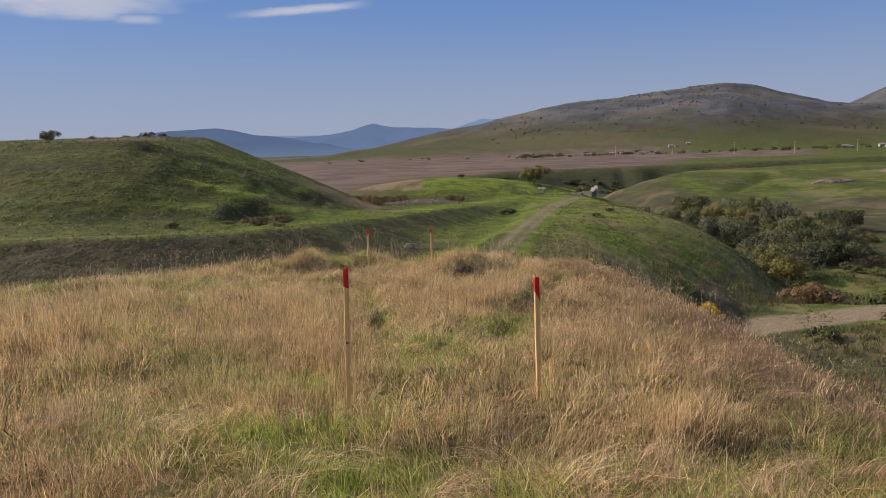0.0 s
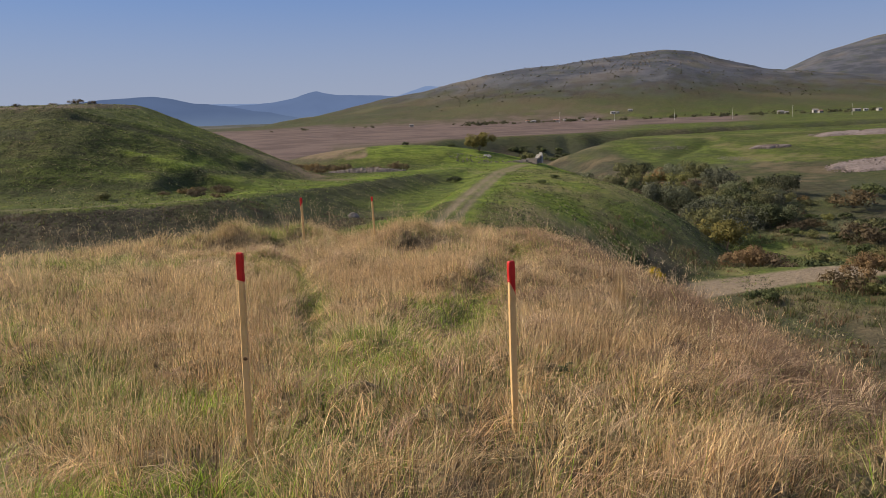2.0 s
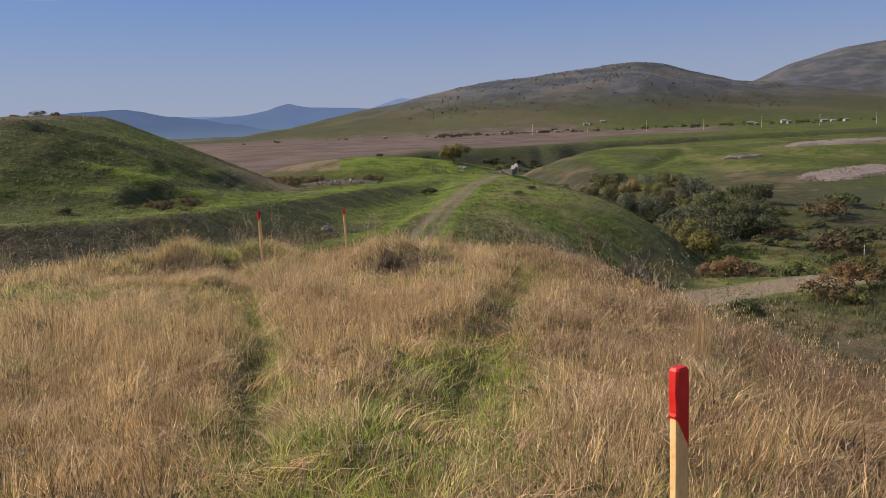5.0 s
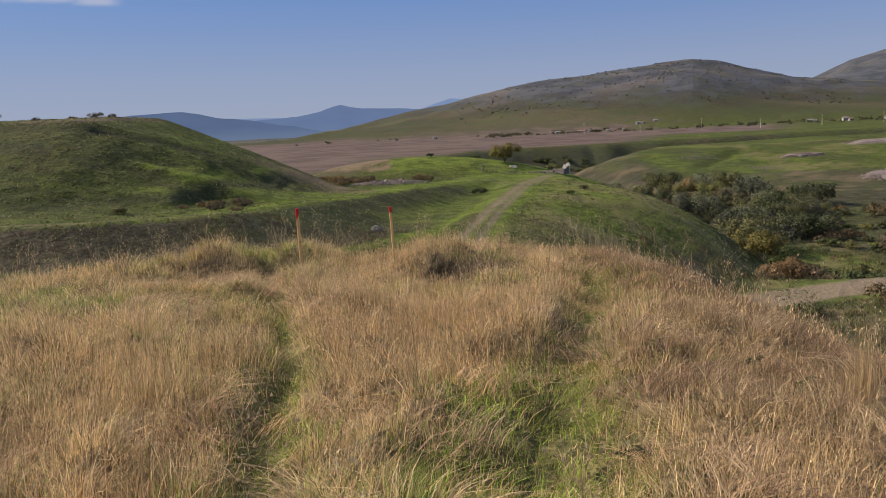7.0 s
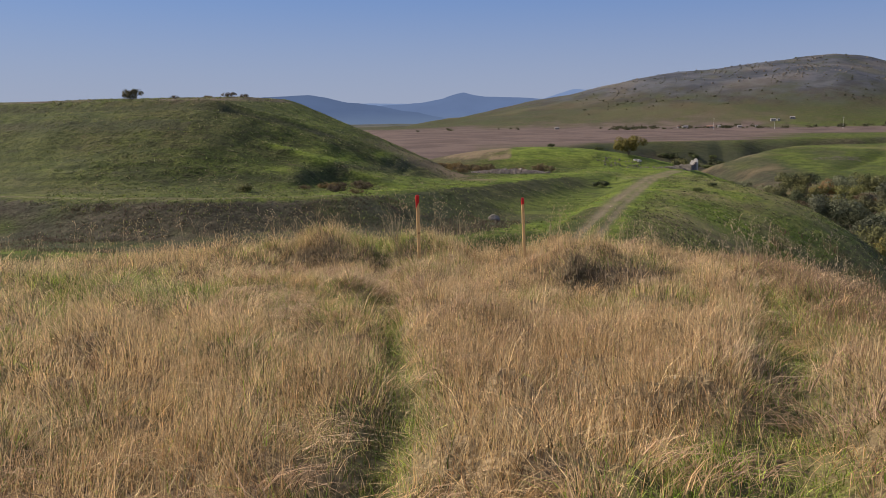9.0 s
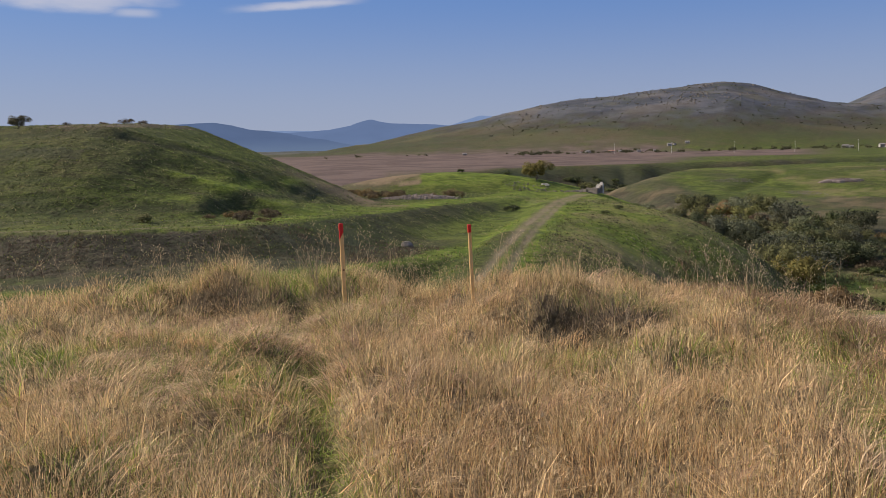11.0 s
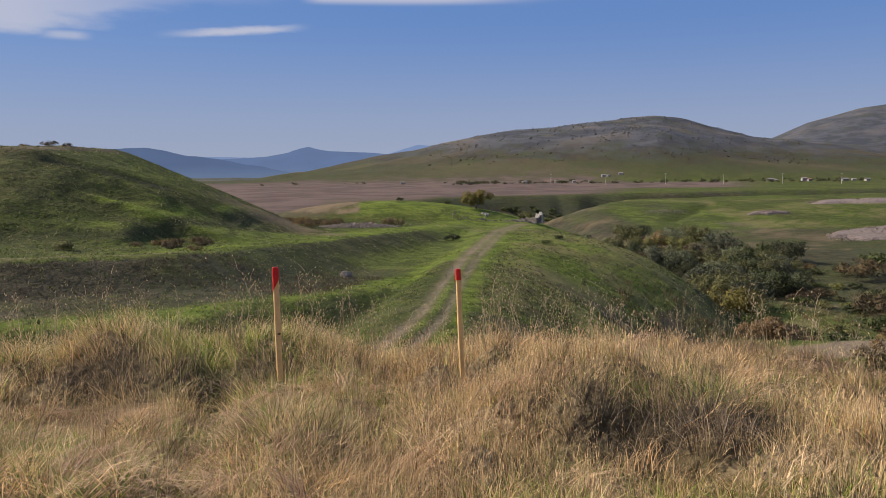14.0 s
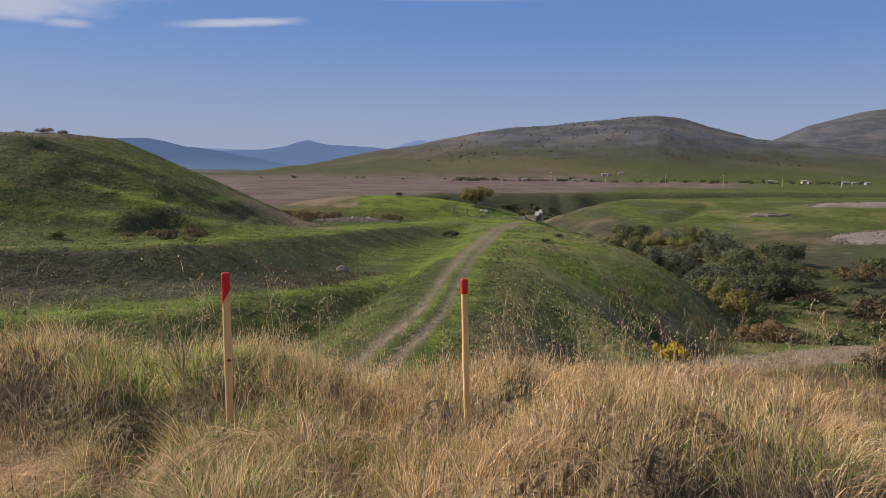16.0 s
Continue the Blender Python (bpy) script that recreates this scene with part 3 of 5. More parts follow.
    bare = np.maximum(bare, 0.55 * path)
    # terrace front: brown scrub, carried on to the right as painted shade
    slope = np.where((de > 0.3) & (de < 16) & (y < 182) & (y > 60) & (dt < -2.5), 1.0, 0) * sstep(16 - de, 0, 4) * (1 - sstep(ae, 5.0, 5.8)) * (1 - 0.6 * sstep(ae, 3.4, 4.2) * sstep(de, 3, 7))
    lush = lush * (1 - 0.85 * slope)
    on_hill = (x < -14) & (y > 92) & (y < 200) & (z > -7) & (z < 4.2)
    lush = np.maximum(lush, on_hill * 0.42 * sstep(n1 + 0.8 * n2, -0.3, 0.4))
    flat_top = sstep(z, 4.1, 4.6) * (x < -40) * (y < 260) * (y > 100)
    field = np.maximum(field, 0.7 * flat_top * sstep(n2 + n1, -0.4, 0.3))
    dry_end = sstep(x, -30, -21) * (x < -6) * sstep(y, 130, 150) * (y < 260) * (z > -9)
    field = np.maximum(field, 0.75 * dry_end * sstep(n2, -0.6, 0.2))
    lush = lush * (1 - 0.8 * dry_end)
    dry = np.maximum(dry, 0.7 * dry_end * sstep(n2, -0.6, 0.2))
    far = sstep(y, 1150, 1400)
    heath_shade = far * np.clip(0.84 + 0.3 * sstep(z, 5, 50) + 0.6 * n1, 0, 1)
    dry = np.maximum(dry, 0.18 * far * sstep(fbm(x, y * 2.5, 260, 4, 127), 0.0, 0.35) * (1 - sstep(z, 25, 60)))
    heath_shade = np.maximum(heath_shade, (0.9 - 0.35 * sstep(ae, 3.0, 4.0)) * slope * sstep(n2, -0.8, 0.1))
    # scrub patches darken the hill's left face, painting in its shade
    heath_shade = np.maximum(heath_shade, on_hill * (1 - sstep(x, -46, -33)) * np.clip(0.22 + 0.6 * n2 + 0.4 * n1, 0.0, 0.6))
    # shade on the steep scarps, painted as dark scrub with less turf
    scarp = np.maximum(sstep(-hb, 0.2, 0.7) * (1 - sstep(-hb, 1.8, 3.2)) * (1 - on_bench) * (x < -30), sstep(ho, 0.1, 0.5) * (1 - sstep(ho, 2.2, 5.0)) * (x < -46)) * (z > -3) * (y > 100)
    heath_shade = np.maximum(heath_shade, 0.6 * scarp)
    lush = lush * (1 - 0.7 * scarp)
    db, _ = line_dist(x, y, BENCH)
    # shade of the lower bench's front, painted as dark scrub and duller turf
    steep = (db > 0.2) & (db < 12) & (dt < -1.5) & (y > 45) & (y < 125)
    heath_shade = np.maximum(heath_shade, 0.30 * steep * sstep(n2, -0.4, 0.3))
    lush = lush * (1 - 0.5 * steep)
    foot = (x < -10) & (y > 86) & (y < 150) & (de < -5)
    heath_shade = np.maximum(heath_shade, 0.3 * foot * (1 - sstep(z, -5.6, -4.0)) * sstep(n2 + 0.5 * n1, -0.5, 0.2))
    # low bank: brown scrub with its shade painted in, sunlit lip as turf
    df, _ = line_dist(x, y, FOOT)
    low_bank = (x < -10) & (x > -50) & (y < 172)
    heath_shade = np.maximum(heath_shade, 0.45 * low_bank * np.exp(-((df - 0.4) / 1.3) ** 2))
    lush = np.maximum(lush * (1 - low_bank * np.exp(-((df - 0.4) / 1.3) ** 2)), 0.9 * low_bank * (x > -34) * np.exp(-((df + 2.6) / 1.3) ** 2) * sstep(n2, -0.6, 0.1))
    dc, ac = line_dist(x, y, CANYON)
    heath_shade = np.maximum(heath_shade, 0.85 * (1 - sstep(np.abs(dc), 14 + 28 * sstep(ac, 2.6, 3.2), 30 + 28 * sstep(ac, 2.6, 3.2))) * (z < -14) * sstep(n1, -0.6, 0.1))
    heath_shade = np.maximum(heath_shade, (0.35 + 0.5 * sstep(n1 - 0.3 * n2, -0.35, 0.35)) * (x > 20) * (z < -21) * (y < 330))
    heath_shade = np.maximum(heath_shade, 0.85 * sstep(x, 3.5, 7) * (y < 70) * (y > -20) * (x < 45) * sstep(n2, -0.8, 0.0) * (1 - np.clip(dry, 0, 1)))
    heath_shade = np.maximum(heath_shade, 0.6 * (1 - sstep(np.hypot(x + 16, (y - 168) * 0.7), 3, 8)))
    heath_shade = np.maximum(heath_shade, 0.7 * face)
    heath_shade = np.maximum(heath_shade, 0.75 * (x > 36) * (x < 90) * (y > 60) * (y < 116) * sstep(n2 + n1, -0.6, 0.2) * (np.abs(dq) > 5.5))
    for pts in (((205, 540), (420, 610)), ((220, 500), (330, 515))):
        ds, _ = line_dist(x, y, pts)
        heath_shade = np.maximum(heath_shade, 0.9 * np.exp(-(ds / 3.0) ** 2))
    heath_shade = np.maximum(heath_shade, 0.95 * (ac > 3) * (np.abs(dc) < 34) * (z < -20.5))
    heath_shade = np.maximum(heath_shade, 0.5 * (ac > 3) * (np.abs(dc) < 80) * (z < -14.6) * sstep(fbm(x, y * 0.2, 22, 3, 131), -0.5, 0.3))
    dry = np.maximum(dry, 0.42 * sstep(fbm(x, y, 7, 4, 137), -0.15, 0.35) * (x > 18) * (z < -16) * (y < 200) * (np.abs(dq) > 5))
    rocky = far * sstep(fbm(x, y, 90, 4, 121), 0.05, 0.4) * 0.25 * sstep(z, 30, 70)
    bare = np.maximum(bare, rocky)
    dry = np.maximum(dry, 0.45 * sstep(n1 - 0.5 * n2, 0.05, 0.45) * (x > 70) * (y > 255) * (y < 420) * (z > -25))
    # also lays the painted haze tint over the farther second hill
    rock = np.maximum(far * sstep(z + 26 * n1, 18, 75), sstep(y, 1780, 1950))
    foot_green = far * (1 - sstep(z + 10 * n1, 8, 34))
    heath_shade = heath_shade * (1 - 0.12 * foot_green)

    return np.stack([dry, lush, np.clip(bare, 0, 1), field], -1).astype(np.float32), np.stack([heath_shade, rock, face, heath_shade * 0 + 1], -1)


def grid_mesh(name, X, Y, Z, material, closed):
    """A quad sheet from rows of places."""
    nr, nc = X.shape
    me = bpy.data.meshes.new(name)
    idx = np.arange(nr * nc).reshape(nr, nc)
    if closed:
        idx = np.concatenate([idx, idx[:, :1]], 1)
    a, b, c, d = idx[:-1, :-1], idx[:-1, 1:], idx[1:, 1:], idx[1:, :-1]
    quads = np.stack([a, b, c, d], -1).reshape(-1, 4)
    fill_mesh(me, np.stack([X, Y, Z], -1).reshape(-1, 3), quads.ravel(), np.full(len(quads), 4))
    me.materials.append(material)
    return me


def fill_mesh(me, verts, loops, sizes, smooth=True):
    me.vertices.add(len(verts))
    me.vertices.foreach_set("co", np.ascontiguousarray(verts, np.float32).ravel())
    me.loops.add(len(loops))
    me.loops.foreach_set("vertex_index", np.ascontiguousarray(loops, np.int32))
    me.polygons.add(len(sizes))
    me.polygons.foreach_set("loop_start", np.concatenate([[0], np.cumsum(sizes)[:-1]]).astype(np.int32))
    me.polygons.foreach_set("use_smooth", np.full(len(sizes), smooth))
    me.update(calc_edges=True)


def colours(me, name, values):
    at = me.attributes.new(name, "FLOAT_COLOR", "POINT")
    at.data.foreach_set("color", np.ascontiguousarray(values, np.float32).ravel())


def part(name, bm, material, parent, label=""):
    """Links a bmesh as one mesh under a thing or a part."""
    me = bpy.data.meshes.new(name)
    bm.to_mesh(me)
    bm.free()
    me.materials.append(material)
    ob = new(name, me)
    ob.parent = parent
    if label:
        tagged(ob, label)
    return ob


# the ground: one sheet to the horizon
front = np.radians(np.arange(-46, 46, 0.29))
back = np.radians(np.arange(46, 314, 3.0))
ang = np.concatenate([front, back])
rad = np.concatenate([[0.05, 0.25], np.geomspace(0.5, 2.5, 14)[:-1], np.geomspace(2.5, 30, 200)[:-1], np.geomspace(30, 260, 230)[:-1], np.geomspace(260, 700, 90)[:-1], np.geomspace(700, 4700, 100)])
A, Rr = np.meshgrid(ang, rad)
GX, GY = -0.3 + Rr * np.sin(A), 2.0 + Rr * np.cos(A)
GZ = height(GX, GY)
ground_me = grid_mesh("ground", GX, GY, GZ, GROUND, True)
grown, heath_shade_haze = cover(GX.ravel(), GY.ravel(), GZ.ravel())
colours(ground_me, "cover", grown)
colours(ground_me, "heath_shade", heath_shade_haze)
ground = tagged(new("ground", ground_me), "rolling autumn pasture with dry mound, green slopes and plain", "ground", kind="structure")


def ground_at(x, y):
    return float(height(np.array([float(x)]), np.array([float(y)]))[0])


# distant mountains: glowing backdrops with blue haze painted into their colour
def mountain_range(name, dist, bears, tops, col, seed):
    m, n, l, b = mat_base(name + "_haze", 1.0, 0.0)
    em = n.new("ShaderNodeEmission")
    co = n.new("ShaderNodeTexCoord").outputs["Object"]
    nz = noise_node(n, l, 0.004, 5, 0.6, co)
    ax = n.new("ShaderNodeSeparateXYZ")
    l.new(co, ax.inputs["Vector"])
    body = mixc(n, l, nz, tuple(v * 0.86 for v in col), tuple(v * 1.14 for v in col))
    # haze colour mixed in towards the foot
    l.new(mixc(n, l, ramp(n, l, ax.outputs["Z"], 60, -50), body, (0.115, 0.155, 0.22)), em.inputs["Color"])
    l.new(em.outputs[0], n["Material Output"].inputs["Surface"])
    u = np.linspace(-0.75, 0.75, 420)
    crest = np.interp(u, bears, tops) * dist + 13 * fbm(u * 4000, u * 0 + 5, 240, 6, seed)
    rows = np.linspace(0, 1, 8)[:, None]
    X, Y = u[None] * dist * (1 + 0 * rows), dist - 400 * (1 - rows) + 0 * u[None]
    Z = -30 + (crest[None] + 30) * rows ** 0.8
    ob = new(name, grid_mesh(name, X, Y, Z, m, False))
    return tagged(ob, "hazy blue mountain range on the horizon", "mountains", kind="structure")


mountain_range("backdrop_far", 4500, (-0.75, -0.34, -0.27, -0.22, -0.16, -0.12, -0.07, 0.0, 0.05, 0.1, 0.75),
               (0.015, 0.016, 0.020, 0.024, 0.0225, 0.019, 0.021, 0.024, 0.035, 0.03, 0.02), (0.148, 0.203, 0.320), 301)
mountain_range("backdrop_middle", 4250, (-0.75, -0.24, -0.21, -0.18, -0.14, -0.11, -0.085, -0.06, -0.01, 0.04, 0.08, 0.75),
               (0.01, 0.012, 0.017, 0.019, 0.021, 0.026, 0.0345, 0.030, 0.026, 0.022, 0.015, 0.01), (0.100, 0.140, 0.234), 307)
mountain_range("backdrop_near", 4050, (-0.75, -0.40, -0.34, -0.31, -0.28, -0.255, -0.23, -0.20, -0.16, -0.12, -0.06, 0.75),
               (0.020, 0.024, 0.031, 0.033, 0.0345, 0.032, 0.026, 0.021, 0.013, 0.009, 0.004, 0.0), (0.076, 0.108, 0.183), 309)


# ---- grass of the mound ----
rng = np.random.default_rng(7)


def blade_mesh(name, root, tall, lean, wide, tone, rows, droop=0.35):
    """Tapered blades from their roots: rows of two points and a tip, bent by lean."""
    k = len(root)
    face = rng.uniform(0, 2 * np.pi, k)
    side = np.stack([np.cos(face), np.sin(face), np.zeros(k)], -1)
    ln = np.concatenate([lean, np.zeros((k, 1))], -1)
    reach = np.linalg.norm(lean, axis=1)
    pts = []
    for r in range(rows + 1):
        t = r / rows
        up = tall * (t - droop * np.minimum(reach, 1.6) * t * t * 0.62)
        p = root + np.stack([0 * up, 0 * up, up], -1) + ln * (tall * t ** 1.6)[:, None]
        w = (wide * (1 - 0.75 * t))[:, None] * side * 0.5
        pts += [p - w, p + w] if r < rows else [p]
    n = 2 * rows + 1
    verts = np.stack(pts, 1).reshape(-1, 3)
    quad = np.array([[2 * r, 2 * r + 1, 2 * r + 3, 2 * r + 2] for r in range(rows - 1)]).ravel()
    pat = np.concatenate([quad, [2 * rows - 2, 2 * rows - 1, 2 * rows]])
    loops = (np.arange(k)[:, None] * n + pat[None]).ravel()
    sizes = np.tile(np.array([4] * (rows - 1) + [3]), k)
    me = bpy.data.meshes.new(name)
    fill_mesh(me, verts, loops, sizes, False)
    colours(me, "tone", np.repeat(np.concatenate([tone, np.ones((k, 1))], 1), n, 0))
    me.materials.append(BLADE)
    return new(name, me), np.stack(pts, 1)[:, -1], ln


STRAW = np.array([(0.59, 0.448, 0.240), (0.505, 0.336, 0.158), (0.44, 0.268, 0.124), (0.355, 0.205, 0.100), (0.243, 0.149, 0.084), (0.080, 0.053, 0.031)])
GREEN = np.array([(0.20, 0.28, 0.035), (0.34, 0.38, 0.08), (0.42, 0.39, 0.16), (0.12, 0.17, 0.03)])


def sow(x0, x1, y0, y1, per_m2, wide, name, label):
    area = (x1 - x0) * (y1 - y0)
    k = int(area * per_m2)
    x, y = rng.uniform(x0, x1, k), rng.uniform(y0, y1, k)
    # a third gather in tight tufts
    nt = int(area * 40)
    pick = rng.integers(0, nt, k)
    inn = rng.random(k) < 0.34
    off = rng.normal(0, 0.045, (k, 2))
    x = np.where(inn, rng.uniform(x0, x1, nt)[pick] + off[:, 0], x)
    y = np.where(inn, rng.uniform(y0, y1, nt)[pick] + off[:, 1], y)
    dome, vx, vy, luck = tussocks(x, y)
    # kinds of growth: draped mat, tuft leaves, standing stalks
    kind = rng.random(k)
    flat = sstep(x + 0.25 * fbm(x, y, 0.8, 2, 215), 1.2, 1.9) * (1 - sstep(y, 10.5, 12.0)) * (1 - 0.6 * sstep(x, 3.4, 4.4))
    flat = np.maximum(flat, sstep(-x + 0.3 * fbm(x, y, 0.8, 2, 216), 0.7, 1.2) * sstep(y, 12.3, 13.2) * (1 - 0.7 * sstep(y, 16.2, 17.0)))
    upright = (0.24 + 0.34 * sstep(fbm(x, y, 1.2, 3, 213), -0.3, 0.3)) * (1 - 0.75 * flat) * (1 - 0.7 * greenness(x, y))
    front = np.exp(-((x - 0.65) / 0.75) ** 2 - ((y - 14.85) / 0.45) ** 2)
    upright = upright * (1 - 0.75 * front)
    mat, stalk = kind < 0.72 * (1 - upright), kind > 1 - upright
    swirl = np.pi * 3.0 * fbm(x, y, 0.7, 3, 211)
    wa = rng.uniform(0, 2 * np.pi, k)
    wind = np.stack([np.cos(swirl), np.sin(swirl)], -1)
    any_way = np.stack([np.cos(wa), np.sin(wa)], -1)
    drape = np.stack([vx, vy], -1) * (dome > 0.004)[:, None]
    lean_mat = 0.95 * drape + 0.5 * wind + any_way * rng.uniform(0.1, 1.15, (k, 1))
    lean_tuft = off * 7.0 + 0.28 * wind + any_way * rng.uniform(0.05, 1.0, (k, 1))
    lean_stalk = 0.10 * wind + np.array([0.06, 0.0]) + rng.normal(0, 0.17, (k, 2))
    lean = np.where(mat[:, None], lean_mat, np.where(stalk[:, None], lean_stalk, lean_tuft))
    g = greenness(x, y)
    new_grass = fresh(x, y)
    green = (rng.random(k) < np.clip(g * 0.52 + 0.34 * new_grass + 0.03 + 0.07 * sstep(y, 12.0, 14.0) + 0.06 * (dome < 0.01) + 0.3 * trodden(x, y), 0, 0.86)) & ~(stalk & (rng.random(k) < 0.6))
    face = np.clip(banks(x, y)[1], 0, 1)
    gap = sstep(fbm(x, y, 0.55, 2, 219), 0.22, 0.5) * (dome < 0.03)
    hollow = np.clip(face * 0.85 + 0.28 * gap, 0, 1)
    keep = rng.random(k) > 0.78 * hollow
    size = np.where(mat, rng.uniform(0.15, 0.30, k), np.where(stalk, rng.uniform(0.16, 0.34, k), rng.uniform(0.10, 0.24, k)) * (1 - 0.16 * sstep(y, 11.0, 13.0)))
    size = size * (1 + 0.25 * fbm(x, y, 3.0, 3, 221)) * (1 - 0.35 * hollow)
    size = size * np.where(green, 0.8, 1.0) * (1 - 0.12 * g) * (1 - 0.5 * trodden(x, y) * (1 - 0.5 * new_grass))
    tone_n = fbm(x, y, 1.1, 3, 225)
    mix = np.clip(1.75 + 1.0 * rng.normal(0, 1, k) + 1.3 * (luck - 0.5) * (dome > 0.01) - 1.5 * tone_n - 0.55 * mat - 0.7 * sstep(-x, 1.2, 4.0) - 0.75 * sstep(y, 9.0, 12.0) * (1 - 0.6 * sstep(y, 12.5, 14.0)) - 0.55 * sstep(y, 5.5, 8.0) + 5 * (0.05 - np.minimum(dome, 0.10)) + 0.9 * sstep(x, 1.7, 3.2), 0, 4.999)
    dry_c = STRAW[mix.astype(int)]
    odd = rng.random(k)[:, None]
    dry_c = np.where(odd < 0.11, STRAW[5], np.where(odd > 0.94, STRAW[0] * 1.15, dry_c))
    green_c = GREEN[rng.choice(4, k, p=(0.44, 0.24, 0.10, 0.22))]
    green_c = green_c + new_grass[:, None] * np.array([0.07, 0.10, 0.0])
    tone = np.where(green[:, None], green_c, dry_c) * rng.uniform(0.36, 1.5, (k, 1))
    # tufts differ from their neighbours in colour and height
    tuft = lattice(np.floor(x / 0.075 + 0.3 * y).astype(np.int64), np.floor(y / 0.075).astype(np.int64), 931)
    patch = lattice(np.floor(x / 0.21).astype(np.int64), np.floor(y / 0.21 + 0.4 * x).astype(np.int64), 933)
    tone = tone * (0.46 + 0.80 * tuft + 0.30 * patch)[:, None]
    size = size * (0.78 + 0.44 * tuft) * (1 - 0.4 * front) * (1 - 0.28 * sstep(y, 15.6, 16.4) * sstep(x, -0.3, 0.4))
    # weathered grey where the mound falls away
    old = (sstep(x, 1.6, 3.2) * 0.82 + 0.12 * sstep(fbm(x, y, 1.4, 3, 229), 0.05, 0.4))[:, None] * (~green)[:, None]
    tone = tone * (1 - old) + old * np.array([0.190, 0.124, 0.078]) * rng.uniform(0.5, 1.5, (k, 1))
    # bank faces toned for dead stems and painted shade; tussock gaps darkened too
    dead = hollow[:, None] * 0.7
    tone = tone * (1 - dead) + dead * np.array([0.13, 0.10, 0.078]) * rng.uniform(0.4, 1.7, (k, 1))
    z = height(x, y)
    keep &= z > mound_top(x, y) - 5.0
    x, y, z, lean, size, tone, green, stalk = x[keep], y[keep], z[keep], lean[keep], size[keep], tone[keep], green[keep], stalk[keep]
    w = wide * rng.uniform(0.6, 1.4, len(x)) * np.where(green, 1.25, np.where(stalk, 0.8, 1.0))
    root = np.stack([x, y, z - 0.02], -1)
    low = ~stalk
    ob, _, _ = blade_mesh(name, root[low], size[low], lean[low], w[low], tone[low], 2, 0.62)
    tagged(ob, label, "grass", kind="stuff")
    ob, tip, ln = blade_mesh("grass_stalks", root[stalk], size[stalk], lean[stalk], w[stalk], tone[stalk], 1, 0.3)
    tagged(ob, "thin upright straw stalks of the dry grass", "grass", kind="stuff")
    # seed heads on the tallest stalks
    head = ~green[stalk] & (size[stalk] > 0.17) & (rng.random(len(tip)) < 0.55)
    hd, _, _ = blade_mesh("grass_seed_heads", tip[head] - np.array([0, 0, 0.02]), rng.uniform(0.025, 0.055, head.sum()),
                          lean[stalk][head] * 1.4, w[stalk][head] * 1.5, np.array([0.62, 0.435, 0.235]) * rng.uniform(0.55, 1.3, (head.sum(), 1)), 1)
    tagged(hd, "pale dry seed heads on the straw-coloured grass", "grass", kind="stuff")


sow(-2.6, 2.9, 2.6, 12.0, 2800, 0.0040, "dry_grass", "matted straw-coloured dry grass with green blades on the mound")
sow(-3.2, 3.4, 12.0, 17.6, 3000, 0.0040, "dry_grass", "matted straw-coloured dry grass with green blades on the mound")
sow(-4.2, 4.4, 17.6, 21.0, 2400, 0.0046, "dry_grass", "dry grass along the brow of the mound")
sow(-5.6, -2.6, 4.5, 12.0, 2000, 0.0060, "dry_grass", "matted straw-coloured dry grass on the mound")
sow(-6.0, -3.2, 12.0, 17.6, 2000, 0.0058, "dry_grass", "matted straw-coloured dry grass on the mound")
sow(-11.0, -5.6, 6.0, 12.0, 1000, 0.0085, "dry_grass", "straw-coloured dry grass on the mound")
sow(-11.5, -6.0, 12.0, 22.0, 900, 0.0090, "dry_grass", "straw-coloured dry grass on the mound")
sow(-6.0, -4.2, 17.6, 22.0, 900, 0.0085, "dry_grass", "straw-coloured dry grass on the mound")
sow(2.9, 4.6, 2.6, 12.0, 2200, 0.0055, "dry_grass", "weathered grey dry grass on the falling edge")
sow(4.6, 6.2, 2.6, 12.0, 1000, 0.0085, "dry_grass", "weathered grey dry grass on the falling edge")
sow(-11.0, -2.6, 2.6, 5.2, 350, 0.0130, "dry_grass", "straw-coloured dry grass on the mound")
sow(-11.0, 6.2, -5.0, 2.6, 260, 0.0150, "dry_grass", "straw-coloured dry grass on the mound")
sow(6.2, 9.5, -5.0, 12.0, 300, 0.0140, "dry_grass", "weathered grey dry grass on the falling edge")
sow(3.4, 8.5, 12.0, 22.0, 850, 0.0090, "dry_grass", "weathered grey dry grass on the falling edge")


